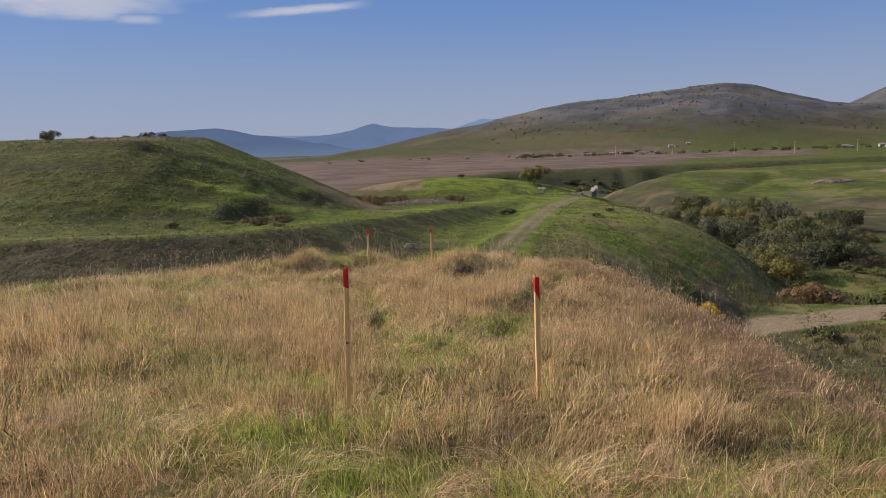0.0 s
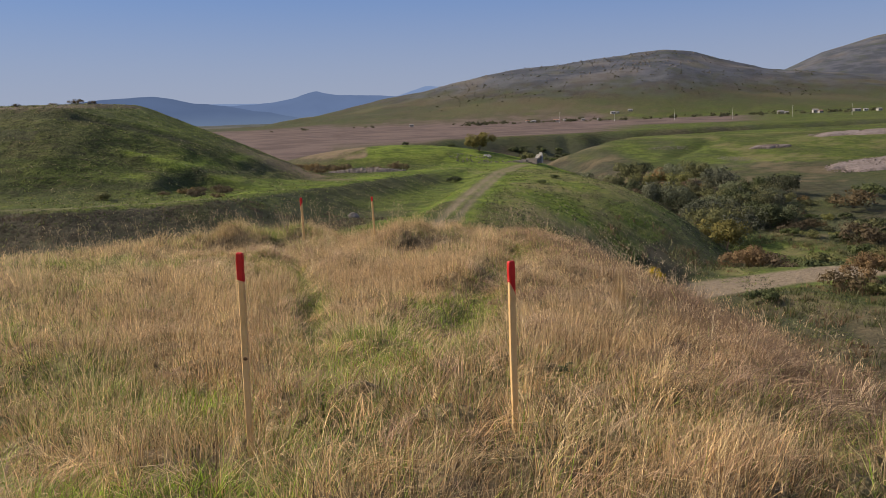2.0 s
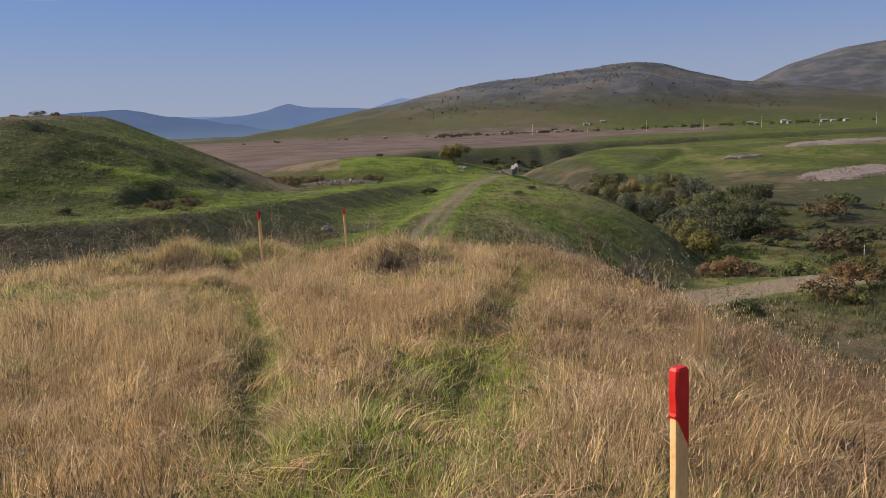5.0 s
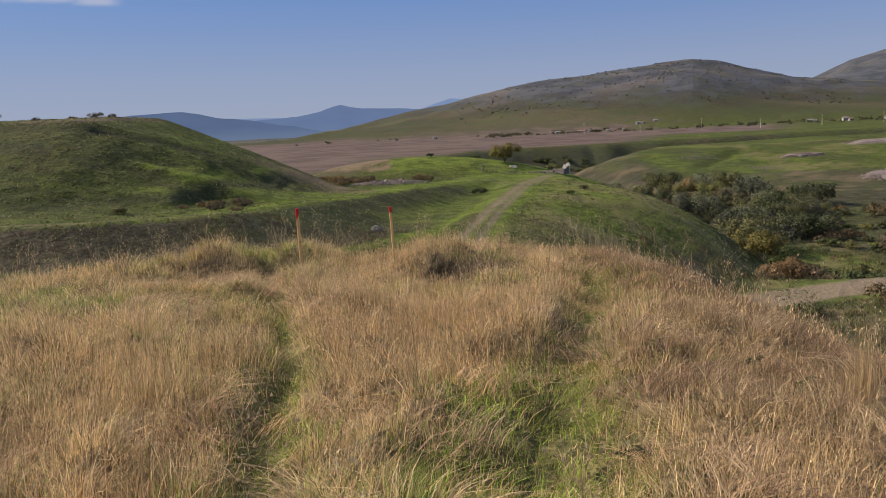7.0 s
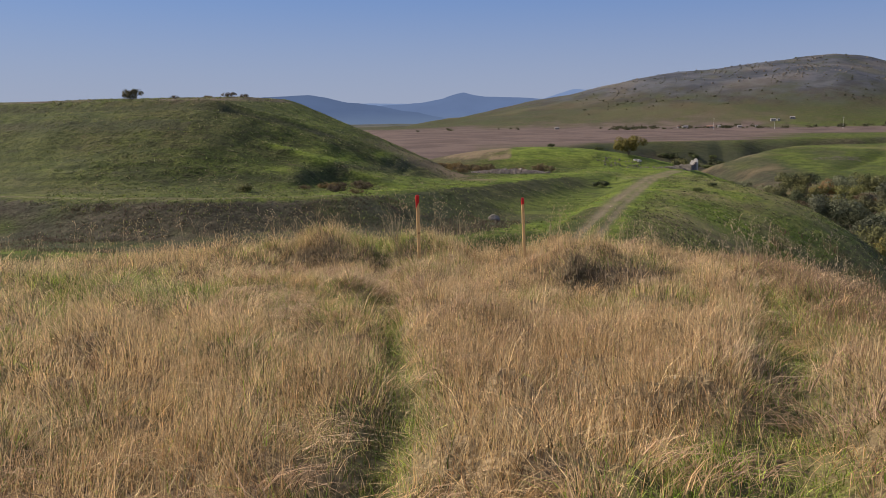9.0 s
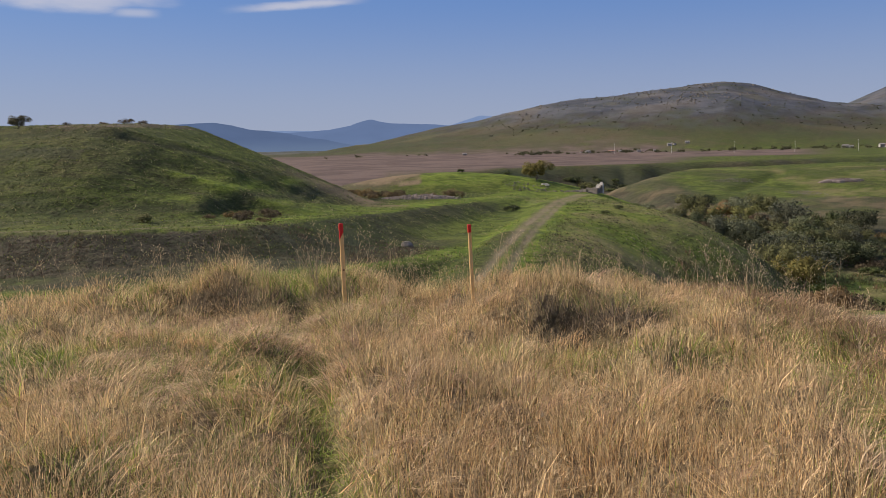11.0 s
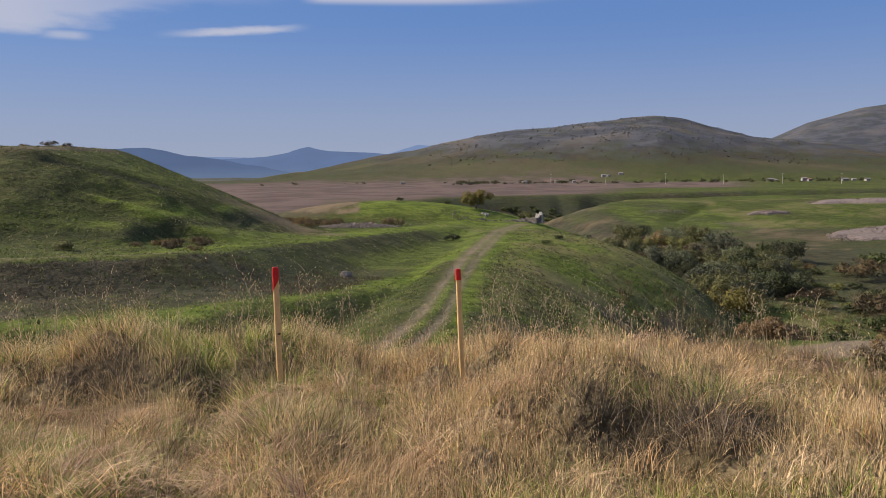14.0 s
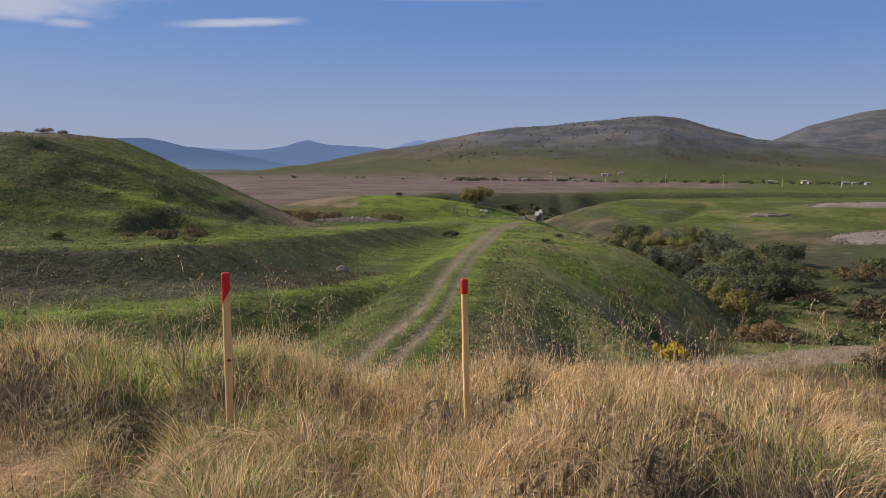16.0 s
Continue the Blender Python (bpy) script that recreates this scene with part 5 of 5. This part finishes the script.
# autumn bushes beside the road
for nm, lf, x, y, sz, lab in (
        ("autumn_bush", "gold", 67.5, 157, 1.5, "tall yellow-green autumn tree beside the gully"),
        ("autumn_bush", "rust", 66, 138, 1.5, "orange autumn bush beside the dirt road"),
        ("autumn_bush", "rust", 61, 134, 1.2, "orange autumn bush beside the dirt road"),
        ("bush", "dark", 72, 133, 1.6, "round dark green bush beside the dirt road"),
        ("bush", "dark", 77, 133, 1.5, "round dark green bush beside the dirt road"),
        ("autumn_bush", "gold", 76, 117, 1.1, "yellow and orange bush on the road bank"),
        ("autumn_bush", "rust", 71, 114, 1.0, "orange autumn bush on the road bank"),
        ("autumn_bush", "gold", 81, 114, 1.2, "yellow and orange bush on the road bank"),
        ("bush", "brown", 64, 109, 1.1, "bare brown bush on the road bank"),
        ("bush", "dark", 50, 104, 0.9, "dark green bush below the road"),
        ("bush", "olive", 67, 106, 0.8, "olive-green bush below the road"),
        ("bush", "olive", 84, 146, 1.3, "olive-green bush on the valley floor"),
        ("bush", "olive", 96, 150, 1.4, "olive-green bush on the valley floor"),
        ("bush", "olive", 92, 164, 1.5, "olive-green bush on the valley floor"),
        ("bush", "dark", 103, 168, 1.5, "dark green bush on the valley floor"),
        ("bush", "brown", 110, 182, 1.6, "bare brown bush on the valley floor"),
        ("bush", "olive", 118, 190, 1.6, "olive-green bush on the valley floor"),
        ("bush", "brown", 128, 214, 1.9, "bare brown bush on the valley floor"),
        ("bush", "dark", 140, 226, 1.8, "dark green bush on the valley floor"),
        ("bush", "olive", 150, 216, 1.8, "olive-green bush on the valley floor"),
        ("bush", "brown", -18, 163, 0.42, "bare brown bush in the ravine mouth"),
        ("bush", "brown", -14, 166, 0.45, "bare brown bush in the ravine mouth"),
        ("bush", "brown", -20, 171, 0.45, "bare brown bush in the ravine mouth"),
        ("bush", "brown", -10, 174, 0.70, "bare brown bush behind the stone heap"),
        ("bush", "brown", -3, 178, 0.49, "bare brown bush behind the stone heap"),
        ("bush", "brown", 2, 177, 0.77, "bare brown bush behind the stone heap"),
        ("bush", "brown", -23.1, 98.1, 0.3, "low bare brown bush at the foot of the hill"),
        ("bush", "brown", -20.2, 96, 0.24, "low bare brown bush at the foot of the hill"),
        ("bush", "brown", -22.1, 108, 0.42, "low bare brown bush at the foot of the hill"),
        ("bush", "brown", -25.6, 105.2, 0.34, "low bare brown bush at the foot of the hill"),
        ("bush", "brown", -23.9, 103, 0.4, "low bare brown bush at the foot of the hill"),
        ("bush", "brown", -20.8, 104.6, 0.33, "low bare brown bush at the foot of the hill"),
        ("bush", "brown", -27.6, 101.4, 0.22, "low bare brown bush at the foot of the hill"),
        ("bush", "brown", -18.5, 176, 0.6, "bare brown bush in the ravine mouth"),
        ("bush", "brown", -16, 180, 0.75, "bare brown bush in the ravine mouth"),
        ("bush", "brown", -13.5, 184, 0.6, "bare brown bush in the ravine mouth"),
        ("bush", "brown", -19.5, 184, 0.7, "bare brown bush in the ravine mouth"),
        ("bush", "brown", -15, 172, 0.5, "bare brown bush in the ravine mouth"),
        ("bush", "brown", -11, 180, 0.55, "bare brown bush in the ravine mouth"),
        ("bush", "brown", -21, 178, 0.5, "bare brown bush in the ravine mouth"),
        ("bush", "olive", -31.5, 91.5, 0.45, "small pale shrub on the terrace edge"),
        ("bush", "dark", 41, 181, 0.8, "dark bush on the edge of the spur"),
        ("bush", "dark", 45, 178, 0.8, "dark bush on the edge of the spur"),
        ("bush", "dark", 49, 180, 0.9, "dark bush on the edge of the spur"),
        ("bush", "brown", 53, 176, 0.9, "bare brown bush on the edge of the spur"),
        ("bush", "dark", 18, 231, 0.5, "small dark bush on the green knoll"),
        ("bush", "dark", 5, 231, 0.5, "small dark bush on the green knoll"),
        ("autumn_bush", "gold", 25.5, 227, 1.25, "lone yellowing tree beside the scattered stones"),
        ("bush", "olive", 39, 224, 1.2, "olive-green bush behind the ruin"),
        ("bush", "dark", 28, 148, 0.4, "small dark bush on the green flank"),
        ("bush", "dark", 33, 160, 0.4, "small dark bush on the green flank"),
        ("bush", "dark", 13, 160, 0.6, "small dark bush on the terrace end"),
        ("autumn_bush", "gold", -60, 123, 0.45, "lone round yellow-green tree on the plateau"),
        ("bush", "brown", -55.5, 128, 0.21, "small bare bush on the plateau edge"),
        ("bush", "brown", -51, 130, 0.18, "small bare bush on the plateau edge"),
        ("bush", "brown", -48.5, 133, 0.33, "small bare bush on the plateau edge"),
        ("bush", "brown", -46.5, 134, 0.24, "small bare bush on the plateau edge")):
    grow(nm, lf, x, y, sz, lab, "tree" if "tree" in lab else "bush")

# trees at the foot of the canyon's far wall
wall_trees = 0
while wall_trees < 60:
    y = random.uniform(455, 530)
    x = y * random.uniform(0.02, 0.25)
    if ground_at(x, y) > -21.5:
        continue
    wall_trees += 1
    grow("bush", random.choice(("dark", "dark", "olive")), x, y, random.uniform(0.6, 1.3), "dark tree at the foot of the canyon wall", "tree", "trees on the canyon floor")

for bx, by, tall, wide, seed in ((32.5, 99.3, 3.6, 3.4, 491), (33.0, 62.0, 1.9, 1.7, 492)):
    yb = plant("flowering_bush", seed, tall, wide, "yellow", 1500, 0.055 * tall, 0.12, 9, 0.02)
    yb.matrix_world = pose(bx, by, ground_at(bx, by) - 0.1, 0, 0, 20)
    tagged(yb, "bright yellow autumn bush on the slope below the mound", "bush")

# leafless twig shrub beside a stake
tw = tagged(new("twig_shrub"), "leafless pale twig shrub standing over the dry grass", "shrub")
tw.matrix_world = pose(-2.05, 17.6, ground_at(-2.05, 17.6))
TWIG = plain("pale_twig", (0.25, 0.20, 0.13), (0.33, 0.27, 0.18), 20, 0.9, 0.2, 0.002)
for k in range(9):
    tg = part("twig", stems_bm(77 + k, 0.72, 1.6, 1, 0.004), TWIG, tw)
    tg.rotation_euler = (random.uniform(-0.5, 0.5), random.uniform(-0.5, 0.5), 0)

# small dark green herbs between the flattened straw
HERB = leaf_mat("dark_herb_leaves", (0.085, 0.115, 0.040), (0.150, 0.175, 0.085), 0.2)


def herb(seed, wide):
    """A low thistle-like plant: toothed leaves in a loose rosette on a short stem."""
    g = random.Random(seed)
    e = new("herb")
    part("stem", stems_bm(seed, 0.9 * wide, wide * 0.5, 3, 0.004), HERB, e)
    for k in range(15):
        bm = bmesh.new()
        ln, wd, rise = wide * g.uniform(0.5, 0.95), wide * g.uniform(0.12, 0.2), g.uniform(0.25, 1.1)
        rows_ = []
        for r in range(5):
            t = r / 4
            w_ = wd * math.sin(math.pi * (0.12 + 0.86 * t)) * (1.25 if r % 2 else 0.75)
            rows_.append([bm.verts.new((ln * t, w_ * q, ln * rise * (t - 0.75 * t * t) + 0.012 * abs(q))) for q in (-1, 0, 1)])
        for a_, b_ in zip(rows_, rows_[1:]):
            for q in range(2):
                bm.faces.new((a_[q], a_[q + 1], b_[q + 1], b_[q]))
        lf = part("leaf", bm, HERB, e)
        lf.matrix_basis = pose(0, 0, wide * g.uniform(0.1, 0.7), 0, 0, k * 137.5 + g.uniform(-20, 20))
    return e


HERBS = ((2.22, 10.38, 1.0), (2.21, 9.67, 1.1), (0.96, 8.8, 0.8), (1.03, 8.81, 0.7), (1.54, 9.54, 0.8), (0.02, 4.48, 0.7), (1.12, 6.56, 0.8))
plant_one = herb(811, 0.085)
for k, (hx, hy, sz) in enumerate(HERBS):
    ob = plant_one if k == 0 else copy_thing(plant_one, pose(0, 0, 0))
    ob.matrix_world = pose(hx, hy, ground_at(hx, hy) + 0.03, 0, 0, 71 * k)
    ob.scale = (sz, sz, sz)
    tagged(ob, "small dark green thistle-like herb among flattened straw", "herb", "herbs on the mound")

# ---- stones, ruin and gravel ----
STONE = plain("grey_stone", (0.13, 0.114, 0.098), (0.225, 0.200, 0.174), 1.6, 0.9, 0.6, 0.05)
RUBBLE = plain("pinkish_rubble", (0.22, 0.180, 0.158), (0.34, 0.285, 0.250), 1.6, 0.9, 0.6, 0.05)
PALE = plain("pale_limestone", (0.38, 0.36, 0.33), (0.52, 0.49, 0.45), 1.2, 0.9, 0.5, 0.05)
GRAVEL = plain("pinkish_gravel", (0.135, 0.108, 0.095), (0.240, 0.195, 0.172), 0.9, 0.95, 0.8, 0.07)


def stones_mesh(name, places, sizes, material, seed):
    """Broken blocks, each with its own uneven corners, joined."""
    g = np.random.default_rng(seed)
    cube = np.array([(x, y, z) for x in (-1, 1) for y in (-1, 1) for z in (-1, 1)], float)
    faces = np.array([(0, 1, 3, 2), (4, 6, 7, 5), (0, 4, 5, 1), (2, 3, 7, 6), (0, 2, 6, 4), (1, 5, 7, 3)])
    k = len(places)
    v = cube[None] * (np.asarray(sizes)[:, None, None] * g.uniform(0.5, 1.0, (k, 1, 3))) * g.uniform(0.65, 1.1, (k, 8, 3))
    a = g.uniform(0, 6.28, k)
    ca, sa = np.cos(a)[:, None], np.sin(a)[:, None]
    x, y = v[..., 0] * ca - v[..., 1] * sa, v[..., 0] * sa + v[..., 1] * ca
    v = np.stack([x, y, v[..., 2] + 0.35 * x * g.normal(0, 1, (k, 1))], -1) + np.asarray(places)[:, None]
    me = bpy.data.meshes.new(name)
    fill_mesh(me, v.reshape(-1, 3), (np.arange(k)[:, None, None] * 8 + faces[None]).ravel(), np.full(6 * k, 4), False)
    me.materials.append(material)
    return me


def heap(name, cx, cy, rx, ry, tall, count, size, material, label, category, seed, turn=0.0):
    g = np.random.default_rng(seed)
    a, r = g.uniform(0, 6.28, count), np.sqrt(g.uniform(0, 1, count)) * 1.05
    ux, uy = rx * r * np.cos(a), ry * r * np.sin(a)
    c, s_ = math.cos(radians(turn)), math.sin(radians(turn))
    x, y = cx + ux * c - uy * s_, cy + ux * s_ + uy * c
    z = height(x, y) + tall * np.clip(1 - r ** 1.6, 0, 1) * g.uniform(0.3, 1.0, count) + size * 0.2
    base = ground_at(cx, cy)
    e = tagged(new(name), label, category)
    e.matrix_world = pose(cx, cy, base)
    ob = new("rubble", stones_mesh("rubble", np.stack([x - cx, y - cy, z - base], -1), size * g.uniform(0.35, 1.25, count), material, seed))
    ob.parent = e
    tagged(ob, kind="stuff")
    return e


def spread(name, cx, cy, rx, ry, tall, label, seed, turn=0.0):
    """A flat-topped dump of gravel with a broken, steeper rim."""
    e = heap(name, cx, cy, rx, ry, tall * 1.1, 700, 0.34, GRAVEL, label, "gravel", seed, turn)
    rr, aa = np.meshgrid(np.linspace(0.001, 1.15, 22), np.linspace(0, 2 * np.pi, 72, endpoint=False), indexing="ij")
    wob = 1 + 0.42 * fbm(np.cos(aa) * 3 + seed, np.sin(aa) * 3, 1.3, 3, seed)
    ux, uy = rx * rr * wob * np.cos(aa), ry * rr * wob * np.sin(aa)
    c, s_ = math.cos(radians(turn)), math.sin(radians(turn))
    x, y = cx + ux * c - uy * s_, cy + ux * s_ + uy * c
    z = height(x, y) + tall * (1 - sstep(rr, 0.82, 1.06)) * (0.8 + 0.3 * fbm(x, y, 6, 4, seed)) - 0.25 * sstep(rr, 0.95, 1.1)
    ob = new("gravel_bed", grid_mesh("gravel_bed", x - cx, y - cy, z - ground_at(cx, cy), GRAVEL, True))
    ob.parent = e
    return e


heap("stone_heap", -4.5, 170, 7.5, 3.2, 0.8, 520, 0.24, RUBBLE, "long heap of pale grey rubble stones on the terrace", "stones", 601, 8)
heap("stone_scatter", 22.5, 214, 6.0, 5.0, 0.3, 90, 0.20, STONE, "scattered brown and grey building stones in grass", "stones", 602)
heap("white_block", 27.0, 219, 1.2, 0.7, 0.3, 7, 0.45, PALE, "group of white stone blocks lying in grass", "stones", 603)
spread("gravel_dump", 181, 288, 26, 10, 1.0, "pale pinkish gravel dump with a broken stony rim", 611, 24)
spread("gravel_dump", 243, 386, 42, 14, 1.2, "wide grey-pink gravel dump on the green bench", 612, 14)
spread("gravel_dump", 166, 342, 9, 3, 1.0, "small pale gravel dump on the green bench", 613, 8)
heap("scree_patch", 126, 356, 10, 5, 0.15, 300, 0.15, STONE, "pale scree on the bench edge", "stones", 614, 12)
heap("scree_patch", 140, 316, 6, 8, 0.15, 240, 0.15, STONE, "pale scree on an eroded bank", "stones", 615, 40)

# boulder on the terrace front
bl = bmesh.new()
bmesh.ops.create_icosphere(bl, subdivisions=3, radius=0.62)
for v in bl.verts:
    f = 1 + 0.22 * noise.noise(v.co * 1.7) + 0.08 * noise.noise(v.co * 5)
    v.co = Vector((v.co.x * 1.15 * f, v.co.y * 0.9 * f, v.co.z * 0.8 * f))
me = bpy.data.meshes.new("boulder")
bl.to_mesh(me); bl.free()
me.materials.append(STONE)
boulder = tagged(new("boulder", me), "pale grey boulder lying on the dark slope", "boulder")
boulder.location = (-4.7, 102, ground_at(-4.7, 102) + 0.25)


def wall_bm(w, d, profile):
    """A broken wall: its top follows the profile of (share of width, height)."""
    bm = bmesh.new()
    cols = []
    for u, h in profile:
        x = (u - 0.5) * w
        cols.append([bm.verts.new((x, y, z)) for y, z in ((-d / 2, -0.4), (-d / 2 * 0.92, h), (d / 2 * 0.92, h * 0.97), (d / 2, -0.4))])
    for a, b in zip(cols, cols[1:]):
        for j in range(3):
            bm.faces.new((a[j], b[j], b[j + 1], a[j + 1]))
    bm.faces.new(cols[0]); bm.faces.new(cols[-1][::-1])
    bmesh.ops.recalc_face_normals(bm, faces=bm.faces)
    return bm


def ruin(x, y):
    e = tagged(new("ruined_house"), "ruined stone house with one white wall standing in rubble", "ruin")
    e.matrix_world = pose(x, y, ground_at(x, y), 0, 0, -38)
    e.scale = (0.78, 0.78, 0.78)
    part("front_wall", wall_bm(6.4, 0.6, ((0, 0.5), (0.15, 1.1), (0.3, 0.9), (0.45, 1.5), (0.6, 1.2), (0.8, 1.6), (1, 1.4))), STONE, e)
    w = part("back_wall", wall_bm(2.6, 0.5, ((0, 1.6), (0.2, 2.6), (0.45, 2.4), (0.6, 3.1), (0.85, 3.2), (1, 2.5))), PALE, e, "white plastered broken wall")
    w.location = (2.4, 3.0, 0)
    w = part("side_wall", wall_bm(3.2, 0.5, ((0, 1.4), (0.3, 1.2), (0.7, 2.0), (1, 2.3))), STONE, e)
    w.matrix_basis = pose(3.1, 1.5, 0, 0, 0, 90)
    g = np.random.default_rng(640)
    n = 130
    px, py = g.normal(-1.5, 3.4, n), g.normal(0.0, 1.6, n)
    hz = height(px + x, py + y) - ground_at(x, y) + 0.5 * np.exp(-(px ** 2 / 14 + py ** 2 / 4)) * g.random(n) + 0.1
    rb = new("rubble", stones_mesh("rubble", np.stack([px, py, hz], -1), g.uniform(0.15, 0.5, n), STONE, 641))
    rb.parent = e
    tagged(rb, kind="stuff")


ruin(36.0, 207.0)

# ---- the village below the hill, poles and far scrub ----
WALL_W = plain("white_plaster", (0.28, 0.27, 0.25), (0.38, 0.365, 0.34), 0.8, 0.9, 0.2, 0.02)
WALL_G = plain("grey_block", (0.20, 0.19, 0.18), (0.28, 0.265, 0.25), 0.8, 0.9, 0.2, 0.02)
ROOF = plain("grey_roof_sheet", (0.22, 0.20, 0.19), (0.30, 0.27, 0.25), 0.7, 0.7, 0.2, 0.02)
ROOF_R = plain("rusty_roof", (0.26, 0.14, 0.10), (0.33, 0.19, 0.13), 0.7, 0.7, 0.2, 0.02)
PANE = plain("dark_window", (0.03, 0.035, 0.04), (0.05, 0.055, 0.06), 2.0, 0.3, 0.0, 0.01, 0.5)


def box_bm(w, d, z0, z1):
    bm = bmesh.new()
    bmesh.ops.create_cube(bm, size=1, matrix=Matrix.Translation((0, 0, (z0 + z1) / 2)) @ Matrix.Diagonal((w, d, z1 - z0, 1)))
    bmesh.ops.bevel(bm, geom=bm.edges[:], offset=0.03 * min(w, d, z1 - z0), segments=1, affect="EDGES")
    return bm


def gable_bm(w, d, h, eave, rise):
    """A pitched roof with overhang and thickness."""
    bm = bmesh.new()
    o, t = 0.4, 0.18
    prof = ((-d / 2 - o, h - 0.25), (0, h + rise), (d / 2 + o, h - 0.25), (d / 2 + o, h - 0.25 + t), (0, h + rise + t), (-d / 2 - o, h - 0.25 + t))
    ends = [[bm.verts.new((x, y, z)) for y, z in prof] for x in (-w / 2 - eave, w / 2 + eave)]
    for j in range(6):
        bm.faces.new((ends[0][j], ends[0][(j + 1) % 6], ends[1][(j + 1) % 6], ends[1][j]))
    for ring in ends:
        bm.faces.new(ring[0:2] + ring[4:6])
        bm.faces.new(ring[1:5])
    bmesh.ops.recalc_face_normals(bm, faces=bm.faces)
    return bm


def house(x, y, w, d, h, turn, wall, roof, label):
    e = tagged(new("house"), label, "house", "village below the hill")
    e.matrix_world = pose(x, y, ground_at(x, y), 0, 0, turn)
    body = part("wall", box_bm(w, d, -2.0, h), wall, e)
    part("roof", gable_bm(w, d, h, 0.4, d * 0.22), roof, e)
    for k in range(max(2, int(w / 3.2))):
        win = part("window", box_bm(1.1, 0.12, 1.0, 2.3), PANE, body)
        win.location = ((k + 0.5) / max(2, int(w / 3.2)) * w - w / 2, -d / 2 - 0.02, 0)


for px, dist, w, d, h, turn, wl_, rf in (
        (0.182, 1260, 12, 8, 4.0, 8, WALL_W, ROOF), (0.211, 1240, 14, 8, 3.5, -6, WALL_W, ROOF_R), (0.222, 1270, 9, 7, 3.5, 12, WALL_G, ROOF),
        (0.245, 1250, 9, 7, 3.5, 0, WALL_G, ROOF), (0.283, 1380, 12, 8, 5.0, 5, WALL_W, ROOF), (0.289, 1385, 7, 6, 3.5, 25, WALL_W, ROOF),
        (0.305, 1400, 12, 8, 4.5, -10, WALL_W, ROOF), (0.030, 1250, 10, 7, 3.5, 10, WALL_G, ROOF), (0.175, 1300, 9, 7, 3.5, 20, WALL_G, ROOF_R),
        (0.500, 1050, 14, 9, 6.0, 6, WALL_G, ROOF), (0.507, 1060, 9, 7, 4.0, 6, WALL_W, ROOF), (0.545, 1040, 12, 9, 7.5, -4, WALL_W, ROOF),
        (0.552, 1030, 9, 8, 5.0, 10, WALL_G, ROOF_R), (0.600, 1045, 16, 9, 5.0, 3, WALL_G, ROOF), (0.612, 1060, 10, 7, 4.0, -8, WALL_W, ROOF),
        (0.630, 1030, 12, 8, 5.0, 14, WALL_W, ROOF), (0.265, 1260, 8, 6, 3.2, 0, WALL_W, ROOF), (-0.245, 2300, 26, 12, 6.0, 0, WALL_W, ROOF)):
    dist = dist * 0.88 if dist > 1100 and dist < 2000 else dist
    house(px * dist - 0.6, dist, w * 0.55, d * 0.55, h * 0.55, turn, wl_, rf,
          "small far %s house with a pitched %s roof" % ("white" if wl_ is WALL_W else "grey", "rusty" if rf is ROOF_R else "grey"))

CONC = plain("weathered_pole", (0.50, 0.48, 0.45), (0.60, 0.58, 0.54), 3.0, 0.85, 0.2, 0.01)


def pole(x, y, tall, arm, label):
    e = tagged(new("utility_pole"), label, "pole", "poles across the plain")
    e.matrix_world = pose(x, y, ground_at(x, y))
    part("shaft", stems_bm(3, tall / 0.78, 0.0, 1, 0.2 if arm else 0.11), CONC, e)
    if arm:
        c = part("crossarm", box_bm(2.2, 0.16, 0, 0.16), CONC, e)
        c.location = (0, 0, tall * 0.9)


for px, dist in ((0.215, 950), (0.285, 930), (0.362, 910), (0.437, 890), (0.515, 870), (0.594, 850), (0.672, 830)):
    pole(px * dist - 0.6, dist, 13.0, True, "pale concrete utility pole with a crossarm on the plain")
pole(81.8, 127, 5.2, False, "slim white pole behind the roadside bushes")

# dark scrub and trees over the far plain and hill
fx, fy = [], []
for k in range(150):
    d = random.uniform(980, 1180)
    fx.append(d * random.choice((random.gauss(0.11, 0.02), random.gauss(0.2, 0.05), random.gauss(0.32, 0.08), random.gauss(0.55, 0.06), random.uniform(-0.2, 0.7))))
    fy.append(d)
for k in range(620):
    d = random.uniform(1350, 1815)
    fx.append(d * random.uniform(0.05, 0.55)); fy.append(d)
fx, fy = np.array(fx), np.array(fy)
g = np.random.default_rng(660)
verts, size = [], np.where(fy < 1200, g.uniform(1.2, 3.2, len(fx)), g.uniform(0.5, 1.6, len(fx)))
base = np.stack([fx, fy, height(fx, fy)], -1)
lv = g.normal(0, 1, (len(fx), 16, 3)) * np.array([0.62, 0.62, 0.28])
cen = base[:, None] + (lv + np.array([0, 0, 0.45])) * size[:, None, None]
tri = g.normal(0, 0.42, (len(fx), 16, 4, 3)) * size[:, None, None, None]
me = bpy.data.meshes.new("far_scrub")
fill_mesh(me, (cen[:, :, None] + tri).reshape(-1, 3), np.arange(len(fx) * 64), np.full(len(fx) * 16, 4), False)
me.materials.append(LEAVES["olive"])
tagged(new("far_scrub", me), "dark scrub dotted over the far plain and hill", "scrub", kind="stuff")

# pale outcrops on the rocky hill
ox = np.concatenate([g.normal(0.295, 0.030, 120), g.uniform(0.10, 0.42, 140)])
od = g.uniform(1540, 1800, 260)
xx, yy = ox * od, od
rk = new("rock_outcrops", stones_mesh("rock_outcrops", np.stack([xx, yy, height(xx, yy) + 0.5], -1), g.uniform(0.5, 2.4, 260), STONE, 671))
tagged(rk, "pale rock outcrops near the top of the hill", "rocks", kind="stuff")
